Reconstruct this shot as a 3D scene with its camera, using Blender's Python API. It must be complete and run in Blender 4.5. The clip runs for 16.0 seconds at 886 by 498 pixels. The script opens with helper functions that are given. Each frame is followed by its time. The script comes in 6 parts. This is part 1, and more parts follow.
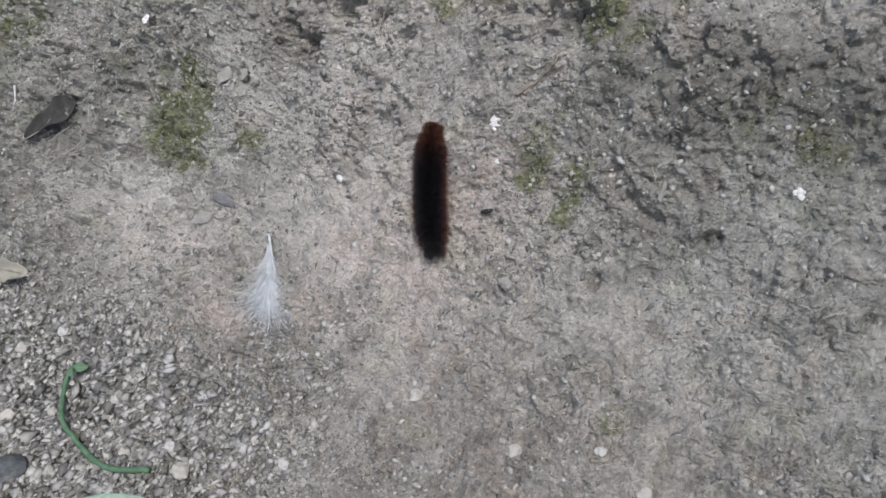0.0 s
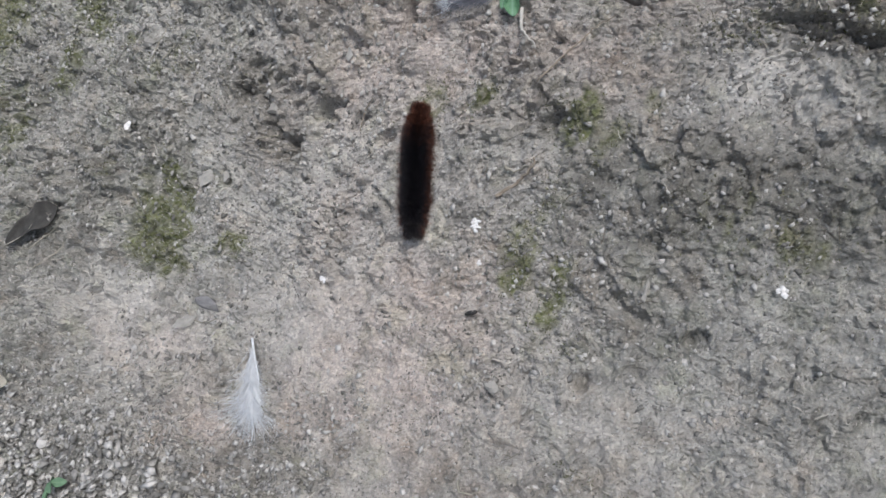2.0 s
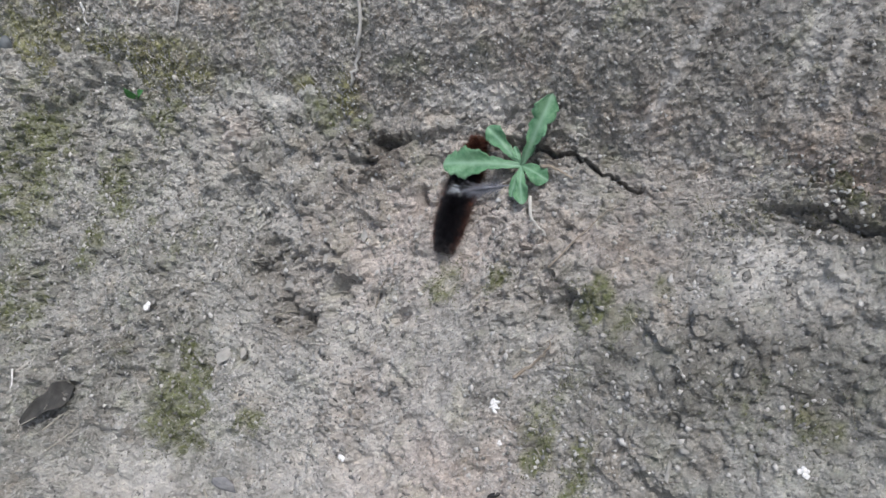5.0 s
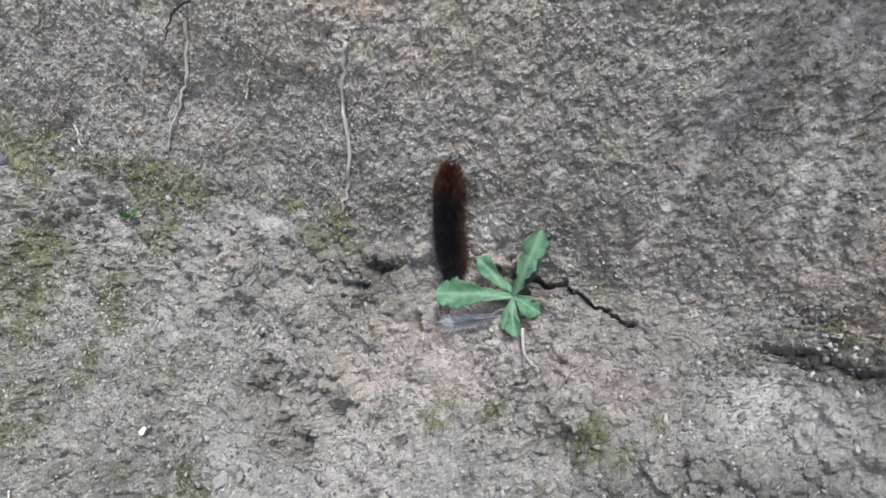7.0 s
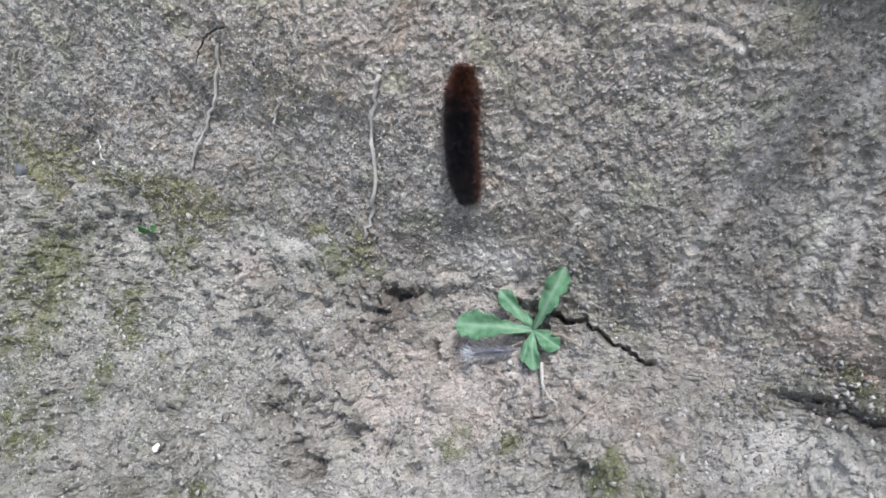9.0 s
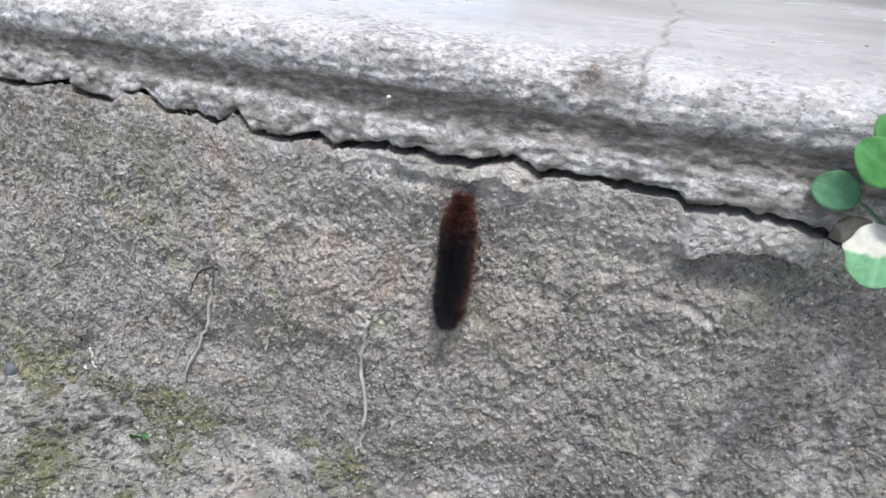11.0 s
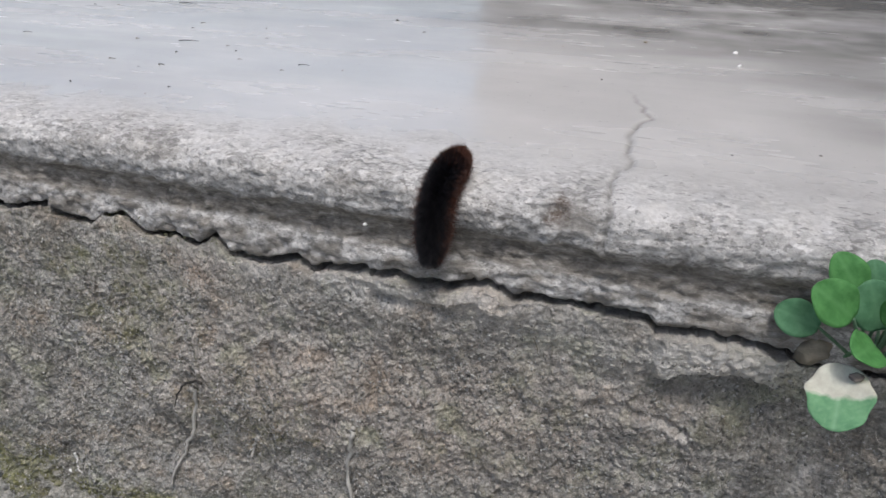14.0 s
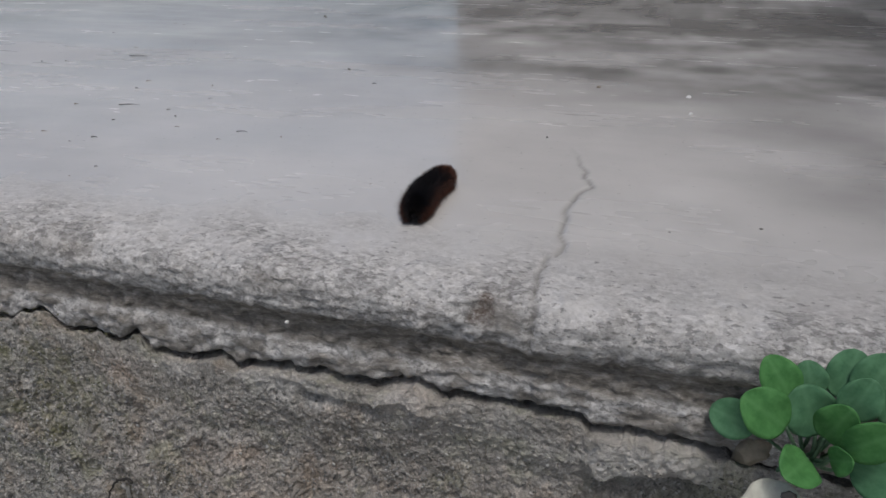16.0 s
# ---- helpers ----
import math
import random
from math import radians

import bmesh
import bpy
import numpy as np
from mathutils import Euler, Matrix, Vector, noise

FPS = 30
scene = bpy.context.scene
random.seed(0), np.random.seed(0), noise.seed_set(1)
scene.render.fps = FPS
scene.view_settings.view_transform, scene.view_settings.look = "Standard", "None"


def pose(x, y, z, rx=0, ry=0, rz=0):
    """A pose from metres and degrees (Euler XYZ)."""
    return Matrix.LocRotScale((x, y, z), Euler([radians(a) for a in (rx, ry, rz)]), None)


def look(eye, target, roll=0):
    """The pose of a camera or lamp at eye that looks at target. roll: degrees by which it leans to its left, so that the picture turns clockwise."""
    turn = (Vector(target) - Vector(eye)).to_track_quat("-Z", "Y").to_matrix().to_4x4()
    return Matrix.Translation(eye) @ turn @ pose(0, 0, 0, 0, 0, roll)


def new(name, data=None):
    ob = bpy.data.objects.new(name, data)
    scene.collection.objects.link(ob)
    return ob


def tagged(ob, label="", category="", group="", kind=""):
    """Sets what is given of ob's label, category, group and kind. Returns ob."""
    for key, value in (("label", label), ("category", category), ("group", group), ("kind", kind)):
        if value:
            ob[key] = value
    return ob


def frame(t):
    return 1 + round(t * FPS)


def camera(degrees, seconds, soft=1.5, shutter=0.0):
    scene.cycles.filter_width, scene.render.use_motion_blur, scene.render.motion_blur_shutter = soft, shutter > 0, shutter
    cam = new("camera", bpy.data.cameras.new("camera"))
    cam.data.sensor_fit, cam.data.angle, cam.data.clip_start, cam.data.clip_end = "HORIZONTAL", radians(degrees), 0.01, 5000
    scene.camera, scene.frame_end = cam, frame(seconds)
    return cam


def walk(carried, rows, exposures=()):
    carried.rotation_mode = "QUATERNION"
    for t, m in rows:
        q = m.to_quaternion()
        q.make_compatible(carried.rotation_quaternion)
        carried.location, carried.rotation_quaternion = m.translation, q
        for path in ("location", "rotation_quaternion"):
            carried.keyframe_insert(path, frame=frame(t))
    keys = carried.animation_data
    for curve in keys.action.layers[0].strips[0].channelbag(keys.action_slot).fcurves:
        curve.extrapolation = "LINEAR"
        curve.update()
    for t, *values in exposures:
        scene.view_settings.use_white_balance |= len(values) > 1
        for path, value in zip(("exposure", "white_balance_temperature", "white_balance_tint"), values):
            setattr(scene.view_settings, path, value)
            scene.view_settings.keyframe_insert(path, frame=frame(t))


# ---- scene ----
cam = camera(61.0, 16.0, soft=1.5)
# seconds, eye x y z, turn rx ry rz
PATH = [
    (0, 0.1469, -0.3606, 0.3284, 43.24, -4.17, 27.68),
    (0.5, 0.1497, -0.3577, 0.3286, 44.31, -3.76, 27.08),
    (1, 0.1451, -0.3557, 0.3347, 45.84, -3.71, 26.56),
    (1.5, 0.1431, -0.3508, 0.3370, 46.87, -3.16, 26.50),
    (2, 0.1425, -0.3448, 0.3413, 47.79, -3.31, 26.01),
    (2.5, 0.1308, -0.3417, 0.3529, 50.28, -4.11, 25.45),
    (3, 0.1204, -0.3437, 0.3599, 51.47, -3.70, 25.02),
    (3.5, 0.1204, -0.3436, 0.3645, 52.82, -3.69, 24.93),
    (4, 0.1216, -0.3409, 0.3716, 54.09, -3.15, 24.48),
    (4.2, 0.1246, -0.3412, 0.3722, 55.00, -2.74, 24.45),
    (6.3, 0.1212, -0.3197, 0.3938, 56.50, -1.71, 24.15),
    (6.5, 0.1198, -0.3155, 0.4038, 56.15, -1.17, 23.87),
    (7, 0.1175, -0.3117, 0.4154, 58.25, -0.87, 23.81),
    (7.5, 0.1134, -0.3102, 0.4215, 59.14, -1.36, 22.99),
    (8, 0.1076, -0.3120, 0.4268, 59.43, -1.45, 22.99),
    (8.5, 0.1042, -0.3144, 0.4284, 60.27, -2.34, 23.17),
    (9, 0.1017, -0.3157, 0.4286, 58.57, -2.93, 24.25),
    (9.3, 0.0968, -0.3084, 0.4502, 61.47, -4.17, 23.08),
    (9.5, 0.0978, -0.2995, 0.4753, 61.86, -3.76, 23.06),
    (10, 0.0889, -0.2980, 0.5012, 62.72, -2.63, 22.69),
    (10.2, 0.0849, -0.2975, 0.5051, 62.64, -2.86, 22.59),
    (12.3, 0.0804, -0.2905, 0.5211, 64.31, -1.50, 20.67),
    (12.5, 0.0792, -0.2919, 0.5268, 64.32, -1.10, 20.85),
    (13, 0.0772, -0.2920, 0.5387, 63.31, -1.39, 20.38),
    (13.5, 0.0746, -0.2858, 0.5527, 64.58, -1.51, 19.42),
    (14, 0.0772, -0.2832, 0.5561, 64.49, -1.20, 19.52),
    (14.5, 0.0774, -0.2754, 0.5670, 64.79, -0.27, 19.94),
    (15, 0.0877, -0.2633, 0.5681, 64.96, 0.22, 19.22),
    (15.5, 0.0892, -0.2548, 0.5783, 65.35, 0.10, 18.65),
    (16, 0.0948, -0.2477, 0.5815, 65.33, 0.53, 18.09),
]
# seconds, stops: the phone's own exposure drifts
LIGHT = [(0, 0.18), (2, 0.26), (3.5, 0.36), (4.2, 0.4), (6.3, 0.53), (8, 0.70), (9.2, 0.76), (9.6, 0.80), (10.2, 0.80), (12.3, 0.48), (13.5, 0.26), (14.2, -0.02), (15, -0.25), (16, -0.56)]
walk(cam, [(t, pose(x, y, z, rx, ry, rz)) for t, x, y, z, rx, ry, rz in PATH], [(t, s, np.interp(t, [0, 4, 9, 9.8, 10.2, 12.3, 16], [6180, 6180, 6100, 5950, 5950, 6380, 6400]), 10) for t, s in LIGHT])

# ---- world, sun, exposure ----
SUN_UP, SUN_ROUND = 68.0, 150.0
world = bpy.data.worlds.new("overcast_sky")
scene.world = world
world.use_nodes = True
wn, wl = world.node_tree.nodes, world.node_tree.links
wn.clear()
sky = wn.new("ShaderNodeTexSky")
sky.sky_type = "NISHITA"
sky.sun_disc = False
sky.sun_elevation, sky.sun_rotation = radians(SUN_UP), radians(SUN_ROUND)
sky.air_density, sky.dust_density, sky.ozone_density = 1.0, 4.0, 1.0
wb = wn.new("ShaderNodeBackground")
wb.inputs["Strength"].default_value = 0.13
wo = wn.new("ShaderNodeOutputWorld")
wl.new(sky.outputs[0], wb.inputs[0])
wl.new(wb.outputs[0], wo.inputs[0])
sun = new("sun", bpy.data.lights.new("sun", "SUN"))
sun.data.energy, sun.data.angle, sun.data.color = 2.0, radians(12), (1.0, 0.97, 0.93)
su, sr = radians(SUN_UP), radians(SUN_ROUND)
sun_from = Vector((math.sin(sr) * math.cos(su), math.cos(sr) * math.cos(su), math.sin(su)))
sun.matrix_world = look(sun_from * 5, (0, 0, 0))

# ---- shapes of the place ----
WALL, TOP = -0.0135, 0.45      # face of the plinth, height of the cement floor
REAR = 2.6                     # depth of the floor behind its edge


def lattice(ix, iy, iz, seed):
    h = (ix * 374761393 + iy * 668265263 + iz * 2147483647 + seed * 1274126177) & 0xFFFFFFFF
    h = ((h ^ (h >> 13)) * 1274126177) & 0xFFFFFFFF
    h = ((h ^ (h >> 16)) * 2246822519) & 0xFFFFFFFF
    return ((h ^ (h >> 15)) & 0xFFFFFF) / 0xFFFFFF


def vnoise(x, y, z, seed=0):
    """Smooth value noise from -1 to 1."""
    x, y, z = np.broadcast_arrays(np.asarray(x, float), np.asarray(y, float), np.asarray(z, float))
    fx, fy, fz = np.floor(x), np.floor(y), np.floor(z)
    ix, iy, iz = fx.astype(np.int64), fy.astype(np.int64), fz.astype(np.int64)
    u, v, w = x - fx, y - fy, z - fz
    u, v, w = (a * a * a * (a * (a * 6 - 15) + 10) for a in (u, v, w))
    total = 0
    for dx, wx in ((0, 1 - u), (1, u)):
        for dy, wy in ((0, 1 - v), (1, v)):
            for dz, wz in ((0, 1 - w), (1, w)):
                total = total + wx * wy * wz * lattice(ix + dx, iy + dy, iz + dz, seed)
    return total * 2 - 1


def fbm(x, y, z, size, octaves=3, seed=0, gain=0.5):
    total, amp, k = 0, 1.0, 1.0 / size
    for n in range(octaves):
        total = total + amp * vnoise(x * k + 3.1 * n, y * k - 1.7 * n, z * k + 0.9 * n, seed + 17 * n)
        amp, k = amp * gain, k * 2.03
    return total


def crumbs(a, b, size, seed=0):
    """Rounded lumps of about that size over a plane: height 0 to 1."""
    a, b = np.asarray(a, float) / size, np.asarray(b, float) / size
    ia, ib = np.floor(a).astype(np.int64), np.floor(b).astype(np.int64)
    best = np.zeros(np.broadcast(a, b).shape)
    for da in (-1, 0, 1):
        for db in (-1, 0, 1):
            ca, cb = ia + da, ib + db
            pa, pb = ca + lattice(ca, cb, 1, seed), cb + lattice(ca, cb, 2, seed)
            tall, wide = lattice(ca, cb, 3, seed), 0.35 + 0.4 * lattice(ca, cb, 4, seed)
            turn = 6.28 * lattice(ca, cb, 5, seed)
            ex, ey = (a - pa) * np.cos(turn) + (b - pb) * np.sin(turn), (b - pb) * np.cos(turn) - (a - pa) * np.sin(turn)
            ax, ay = np.abs(ex) / wide, np.abs(ey) / (wide * 0.65)
            d = np.maximum(np.maximum(ax, ay), 0.72 * (ax + ay)) * (0.9 + 0.25 * ex / wide)
            top = np.clip((1 - d) * 2.4, 0, 1) * (1 + 0.45 * ex / wide)
            best = np.maximum(best, (0.2 + 0.6 * tall) * top)
    return best


def blob(x, y, ax, ay, sx, sy):
    return np.exp(-(((x - ax) / sx) ** 2 + ((y - ay) / sy) ** 2) / 2)


def ground_base(x, y):
    """The bank of earth that leans on the plinth, without its fine relief."""
    x = 0.3 * np.tanh(np.asarray(x, float) / 0.3)
    y = np.asarray(y, float)
    y = np.where(y < -0.284, -0.284 + 0.12 * np.tanh((y + 0.284) / 0.12), y)
    z = 0.2381 + 0.0752 * x + 1.6897 * y - 0.1198 * x * x - 0.4761 * x * y + 2.9763 * y * y
    z = z - 0.017 * blob(x, y, -0.07, -0.072, 0.035, 0.03) + 0.02 * blob(x, y, 0.07, -0.055, 0.035, 0.03)
    z = z + 0.03 * blob(x, y, 0.165, -0.045, 0.04, 0.03) - 0.009 * blob(x, y, -0.01, -0.118, 0.04, 0.03)
    return z + 0.009 * blob(x, y, -0.155, -0.092, 0.03, 0.03)


# hollows in the earth: x, y, half widths, depth
HOLLOWS_OPEN = [
    (-0.099, -0.0535, 0.007, 0.003, 0.006), (-0.1035, -0.0625, 0.007, 0.004, 0.008), (-0.092, -0.0575, 0.004, 0.003, 0.005), (-0.0533, -0.0606, 0.008, 0.0025, 0.006),
    (-0.0665, -0.0717, 0.006, 0.004, 0.010), (-0.0769, -0.0706, 0.008, 0.004, 0.008), (-0.0305, -0.0642, 0.004, 0.003, 0.005), (-0.0101, -0.0703, 0.004, 0.002, 0.004),
    (-0.0965, -0.0925, 0.003, 0.003, 0.005), (0.1245, -0.1035, 0.006, 0.002, 0.003), (0.136, -0.1063, 0.005, 0.002, 0.003), (0.1203, -0.1285, 0.003, 0.0025, 0.006),
    (0.1595, -0.1079, 0.004, 0.002, 0.004), (0.129, -0.0872, 0.004, 0.002, 0.004), (-0.018, -0.0366, 0.003, 0.003, 0.005), (0.030, -0.022, 0.006, 0.005, 0.008),
]
HOLLOWS_SEAM = [
    (0.0598, -0.0665, 0.006, 0.003, 0.004), (0.0733, -0.0672, 0.005, 0.003, 0.004), (0.175, -0.0375, 0.014, 0.0012, 0.006), (0.150, -0.0345, 0.012, 0.0008, 0.004), (-0.0577, -0.0262, 0.009, 0.0012, 0.006), (-0.044, -0.0208, 0.006, 0.0012, 0.006), (-0.030, -0.0187, 0.006, 0.001, 0.004),
    (-0.128, -0.022, 0.02, 0.003, 0.004), (-0.195, -0.10, 0.01, 0.004, 0.004),
]
HOLLOWS = HOLLOWS_OPEN + HOLLOWS_SEAM


def seam_y(x):
    """Where the earth parts from the foot of the plinth."""
    return np.interp(x, [-0.15, -0.07, -0.053, -0.04, -0.026, 0.0, 0.04, 0.0517, 0.07, 0.084, 0.1155, 0.143, 0.1625, 0.19],
                     [-0.0185, -0.0235, -0.0245, -0.0200, -0.0180, -0.0180, -0.0200, -0.0220, -0.0278, -0.0315, -0.0300, -0.0325, -0.0360, -0.0385])


RUN_Y = np.linspace(-0.5, 0.05, 1200)
RUN_V = np.concatenate([[0], np.cumsum(np.hypot(np.diff(RUN_Y), np.diff(ground_base(np.zeros_like(RUN_Y), RUN_Y))))])


def trail_x(y):
    """The trodden line up the bank on which the animal crawls."""
    return np.interp(y, [-0.1425, -0.0988, -0.08, -0.05, -0.03, -0.02], [0.05, 0.026, 0.02, 0.006, 0.01, 0.003])


def ground_bump(x, y):
    """The fine relief of the earth, away from its slope."""
    x, y = np.asarray(x, float), np.asarray(y, float)
    v = np.interp(y, RUN_Y, RUN_V)
    near = np.exp(-(np.maximum(np.abs(x), 0.4) - 0.4) * 4) * np.exp(-np.maximum(-0.36 - y, 0) * 8)
    rough = 0.45 + 0.55 * np.clip(fbm(x, v, 0, 0.05, 2, 5) * 1.8 + 0.35, 0, 1)
    smooth = np.clip(blob(x, y, 0.15, -0.15, 0.07, 0.05) + blob(x, y, -0.03, -0.14, 0.05, 0.02) + 0.8 * blob(x, y, 0.15, -0.056, 0.03, 0.010), 0, 1)
    trail = np.exp(-((x - trail_x(y)) / 0.011) ** 2)
    grit = rough * (1 - 0.65 * smooth) * (1 - 0.6 * trail)
    bx, bv = x + 0.003 * fbm(x, v, 0, 0.012, 2, 16), v + 0.003 * fbm(x, v, 0, 0.012, 2, 18)
    d = 0.0040 * fbm(x, v, 0, 0.04, 3, 1) + 0.0030 * rough * fbm(x, v * 1.15, 0, 0.012, 4, 2, 0.5)
    q = 5 * fbm(x, v * 1.1, 0, 0.028, 3, 43)
    d = d + 0.0016 * (0.05 + grit) * (np.floor(q) + np.clip((q - np.floor(q) - 0.85) / 0.15, 0, 1) - q)
    flake = 1 - np.abs(fbm(x * 0.9, v * 1.2, 0, 0.016, 3, 19))
    d = d + 0.0030 * grit * np.clip(flake - 0.45, 0, 1)
    clod = np.clip(fbm(x, v, 0, 0.06, 2, 14) * 2.2 + 0.1, 0, 1)
    d = d + grit * (0.0120 * clod * crumbs(bx + 0.4 * bv, bv, 0.013, 15) + 0.0064 * crumbs(bx, bv, 0.0070, 3) + 0.0035 * crumbs(bx, bv, 0.0040, 4))
    broken = blob(x, y, -0.085, -0.064, 0.022, 0.011) + blob(x, y, -0.052, -0.024, 0.018, 0.006) + 0.7 * blob(x, y, 0.128, -0.102, 0.016, 0.012) + 0.6 * blob(x, y, 0.07, -0.067, 0.014, 0.007) + 0.5 * blob(x, y, -0.16, -0.07, 0.03, 0.02)
    d = d + broken * (0.0070 * crumbs(bx, bv, 0.010, 77) + 0.0040 * crumbs(bx + 0.3 * bv, bv, 0.0055, 78) - 0.0030)
    d = d + 0.0010 * fbm(x, v, 0, 0.0028, 2, 6)
    edge = 0.6 * fbm(x, v, 0, 0.008, 4, 8, 0.6)
    for ax, ay, sx, sy, deep in HOLLOWS:
        d2 = ((x - ax) / sx) ** 2 + ((y - ay) / sy) ** 2
        s = np.clip((1.7 - np.sqrt(d2) + edge) * 0.75, 0, 1)
        d = d - 1.4 * deep * s * s * (3 - 2 * s) * (1 + 0.5 * fbm(x, v, 0, 0.006, 2, 47))
    return d * near


def ground_slot(x, y):
    """The depth of the open seam along the foot of the plinth."""
    gap = np.clip((x - 0.03) / 0.015, 0, 1) * np.clip((0.092 - x) / 0.012, 0, 1) + np.clip((x - 0.135) / 0.02, 0, 1) * np.clip((0.26 - x) / 0.02, 0, 1)
    gap = gap + 0.35 * np.clip((x + 0.075) / 0.01, 0, 1) * np.clip((-0.008 - x) / 0.01, 0, 1) + 0.35 * np.clip((x + 0.02) / 0.01, 0, 1) * np.clip((0.04 - x) / 0.01, 0, 1)
    gap = gap * np.where(x > 0.12, 0.14, 1.0)
    off = (y - seam_y(x) - np.where(x > 0.12, 0.0016, 0.0015) * fbm(x, 0, 0, 0.008, 4, 12, 0.6)) / (0.0009 - 0.0003 * ((x > 0.03) & (x < 0.1)) + 0.0004 * vnoise(x / 0.006, 0, 0, 44) + 0.0002 * (x < 0) - 0.0004 * (x > 0.12) + 0.0008 * np.clip((x - 0.16) / 0.03, 0, 1))
    return 0.024 * gap * np.exp(-off ** 4) * np.clip(0.7 + 1.2 * vnoise(x / 0.006, 0, 0, 13), np.where((x > 0.03) & (x < 0.1), 0.4, 0.05), 1.2)


def ground_up(x, y):
    """The way out of the slope, as three numbers a place."""
    h = 0.005
    sx_ = (ground_base(x + h, y) - ground_base(x - h, y)) / (2 * h)
    sy_ = (ground_base(x, y + h) - ground_base(x, y - h)) / (2 * h)
    n = np.stack(np.broadcast_arrays(-sx_, -sy_, 1.0), -1)
    return n / np.linalg.norm(n, axis=-1, keepdims=True)


def ground_place(x, y, lift=0.0):
    x, y = np.asarray(x, float), np.asarray(y, float)
    return np.stack(np.broadcast_arrays(x, y, ground_base(x, y)), -1) + ground_up(x, y) * (ground_bump(x, y) - ground_slot(x, y) + lift)[..., None]


# the crack under the rim of the floor: x, height
CRACK = [
    (-0.4000, 0.4020), (-0.2840, 0.3990), (-0.2570, 0.4002), (-0.2362, 0.4055), (-0.2304, 0.4005), (-0.2080, 0.3982), (-0.2055, 0.3985), (-0.1985, 0.4045),
    (-0.1870, 0.4055), (-0.1752, 0.3978), (-0.1614, 0.4008), (-0.1530, 0.3990), (-0.1425, 0.3978), (-0.1323, 0.4050), (-0.1253, 0.3973), (-0.1120, 0.3955),
    (-0.0970, 0.3980), (-0.0903, 0.4003), (-0.0800, 0.3968), (-0.0585, 0.4010), (-0.0410, 0.4012), (-0.0306, 0.3990), (-0.0099, 0.4019), (0.0034, 0.4066),
    (0.0138, 0.4001), (0.0265, 0.4038), (0.0496, 0.4022), (0.0703, 0.4025), (0.0747, 0.3987), (0.0947, 0.4003), (0.1130, 0.3988), (0.1238, 0.3978),
    (0.1284, 0.3948), (0.1500, 0.3950), (0.4000, 0.3980),
]


def crack_z(x):
    x = np.asarray(x, float)
    return np.interp(x, [c[0] for c in CRACK], [c[1] for c in CRACK]) + 0.0009 * fbm(x, 0, 0, 0.005, 4, 21, 0.65)


def crack_gap(x):
    g = 0.0015 + 0.0006 * vnoise(np.asarray(x) / 0.02, 0, 0, 22) + 0.0006 * vnoise(np.asarray(x) / 0.004, 0, 0, 23)
    return np.clip(g * (0.75 + 0.25 * np.clip((np.asarray(x) + 0.2) / 0.1, 0, 1)), 0.0008, 0.004)


PLATE_X, PLATE_LOW = [0.074, 0.0785, 0.088, 0.0967, 0.108, 0.1235], [0.3765, 0.3775, 0.3835, 0.3865, 0.3862, 0.3842]
RUNS = [(0.112, 0.318, 0.083, 0.230, 0.0022, 0.0010), (0.141, 0.350, 0.139, 0.255, 0.0026, 0.0009), (0.150, 0.335, 0.152, 0.26, 0.0020, 0.0007), (0.046, 0.272, 0.037, 0.244, 0.0015, 0.0010)]


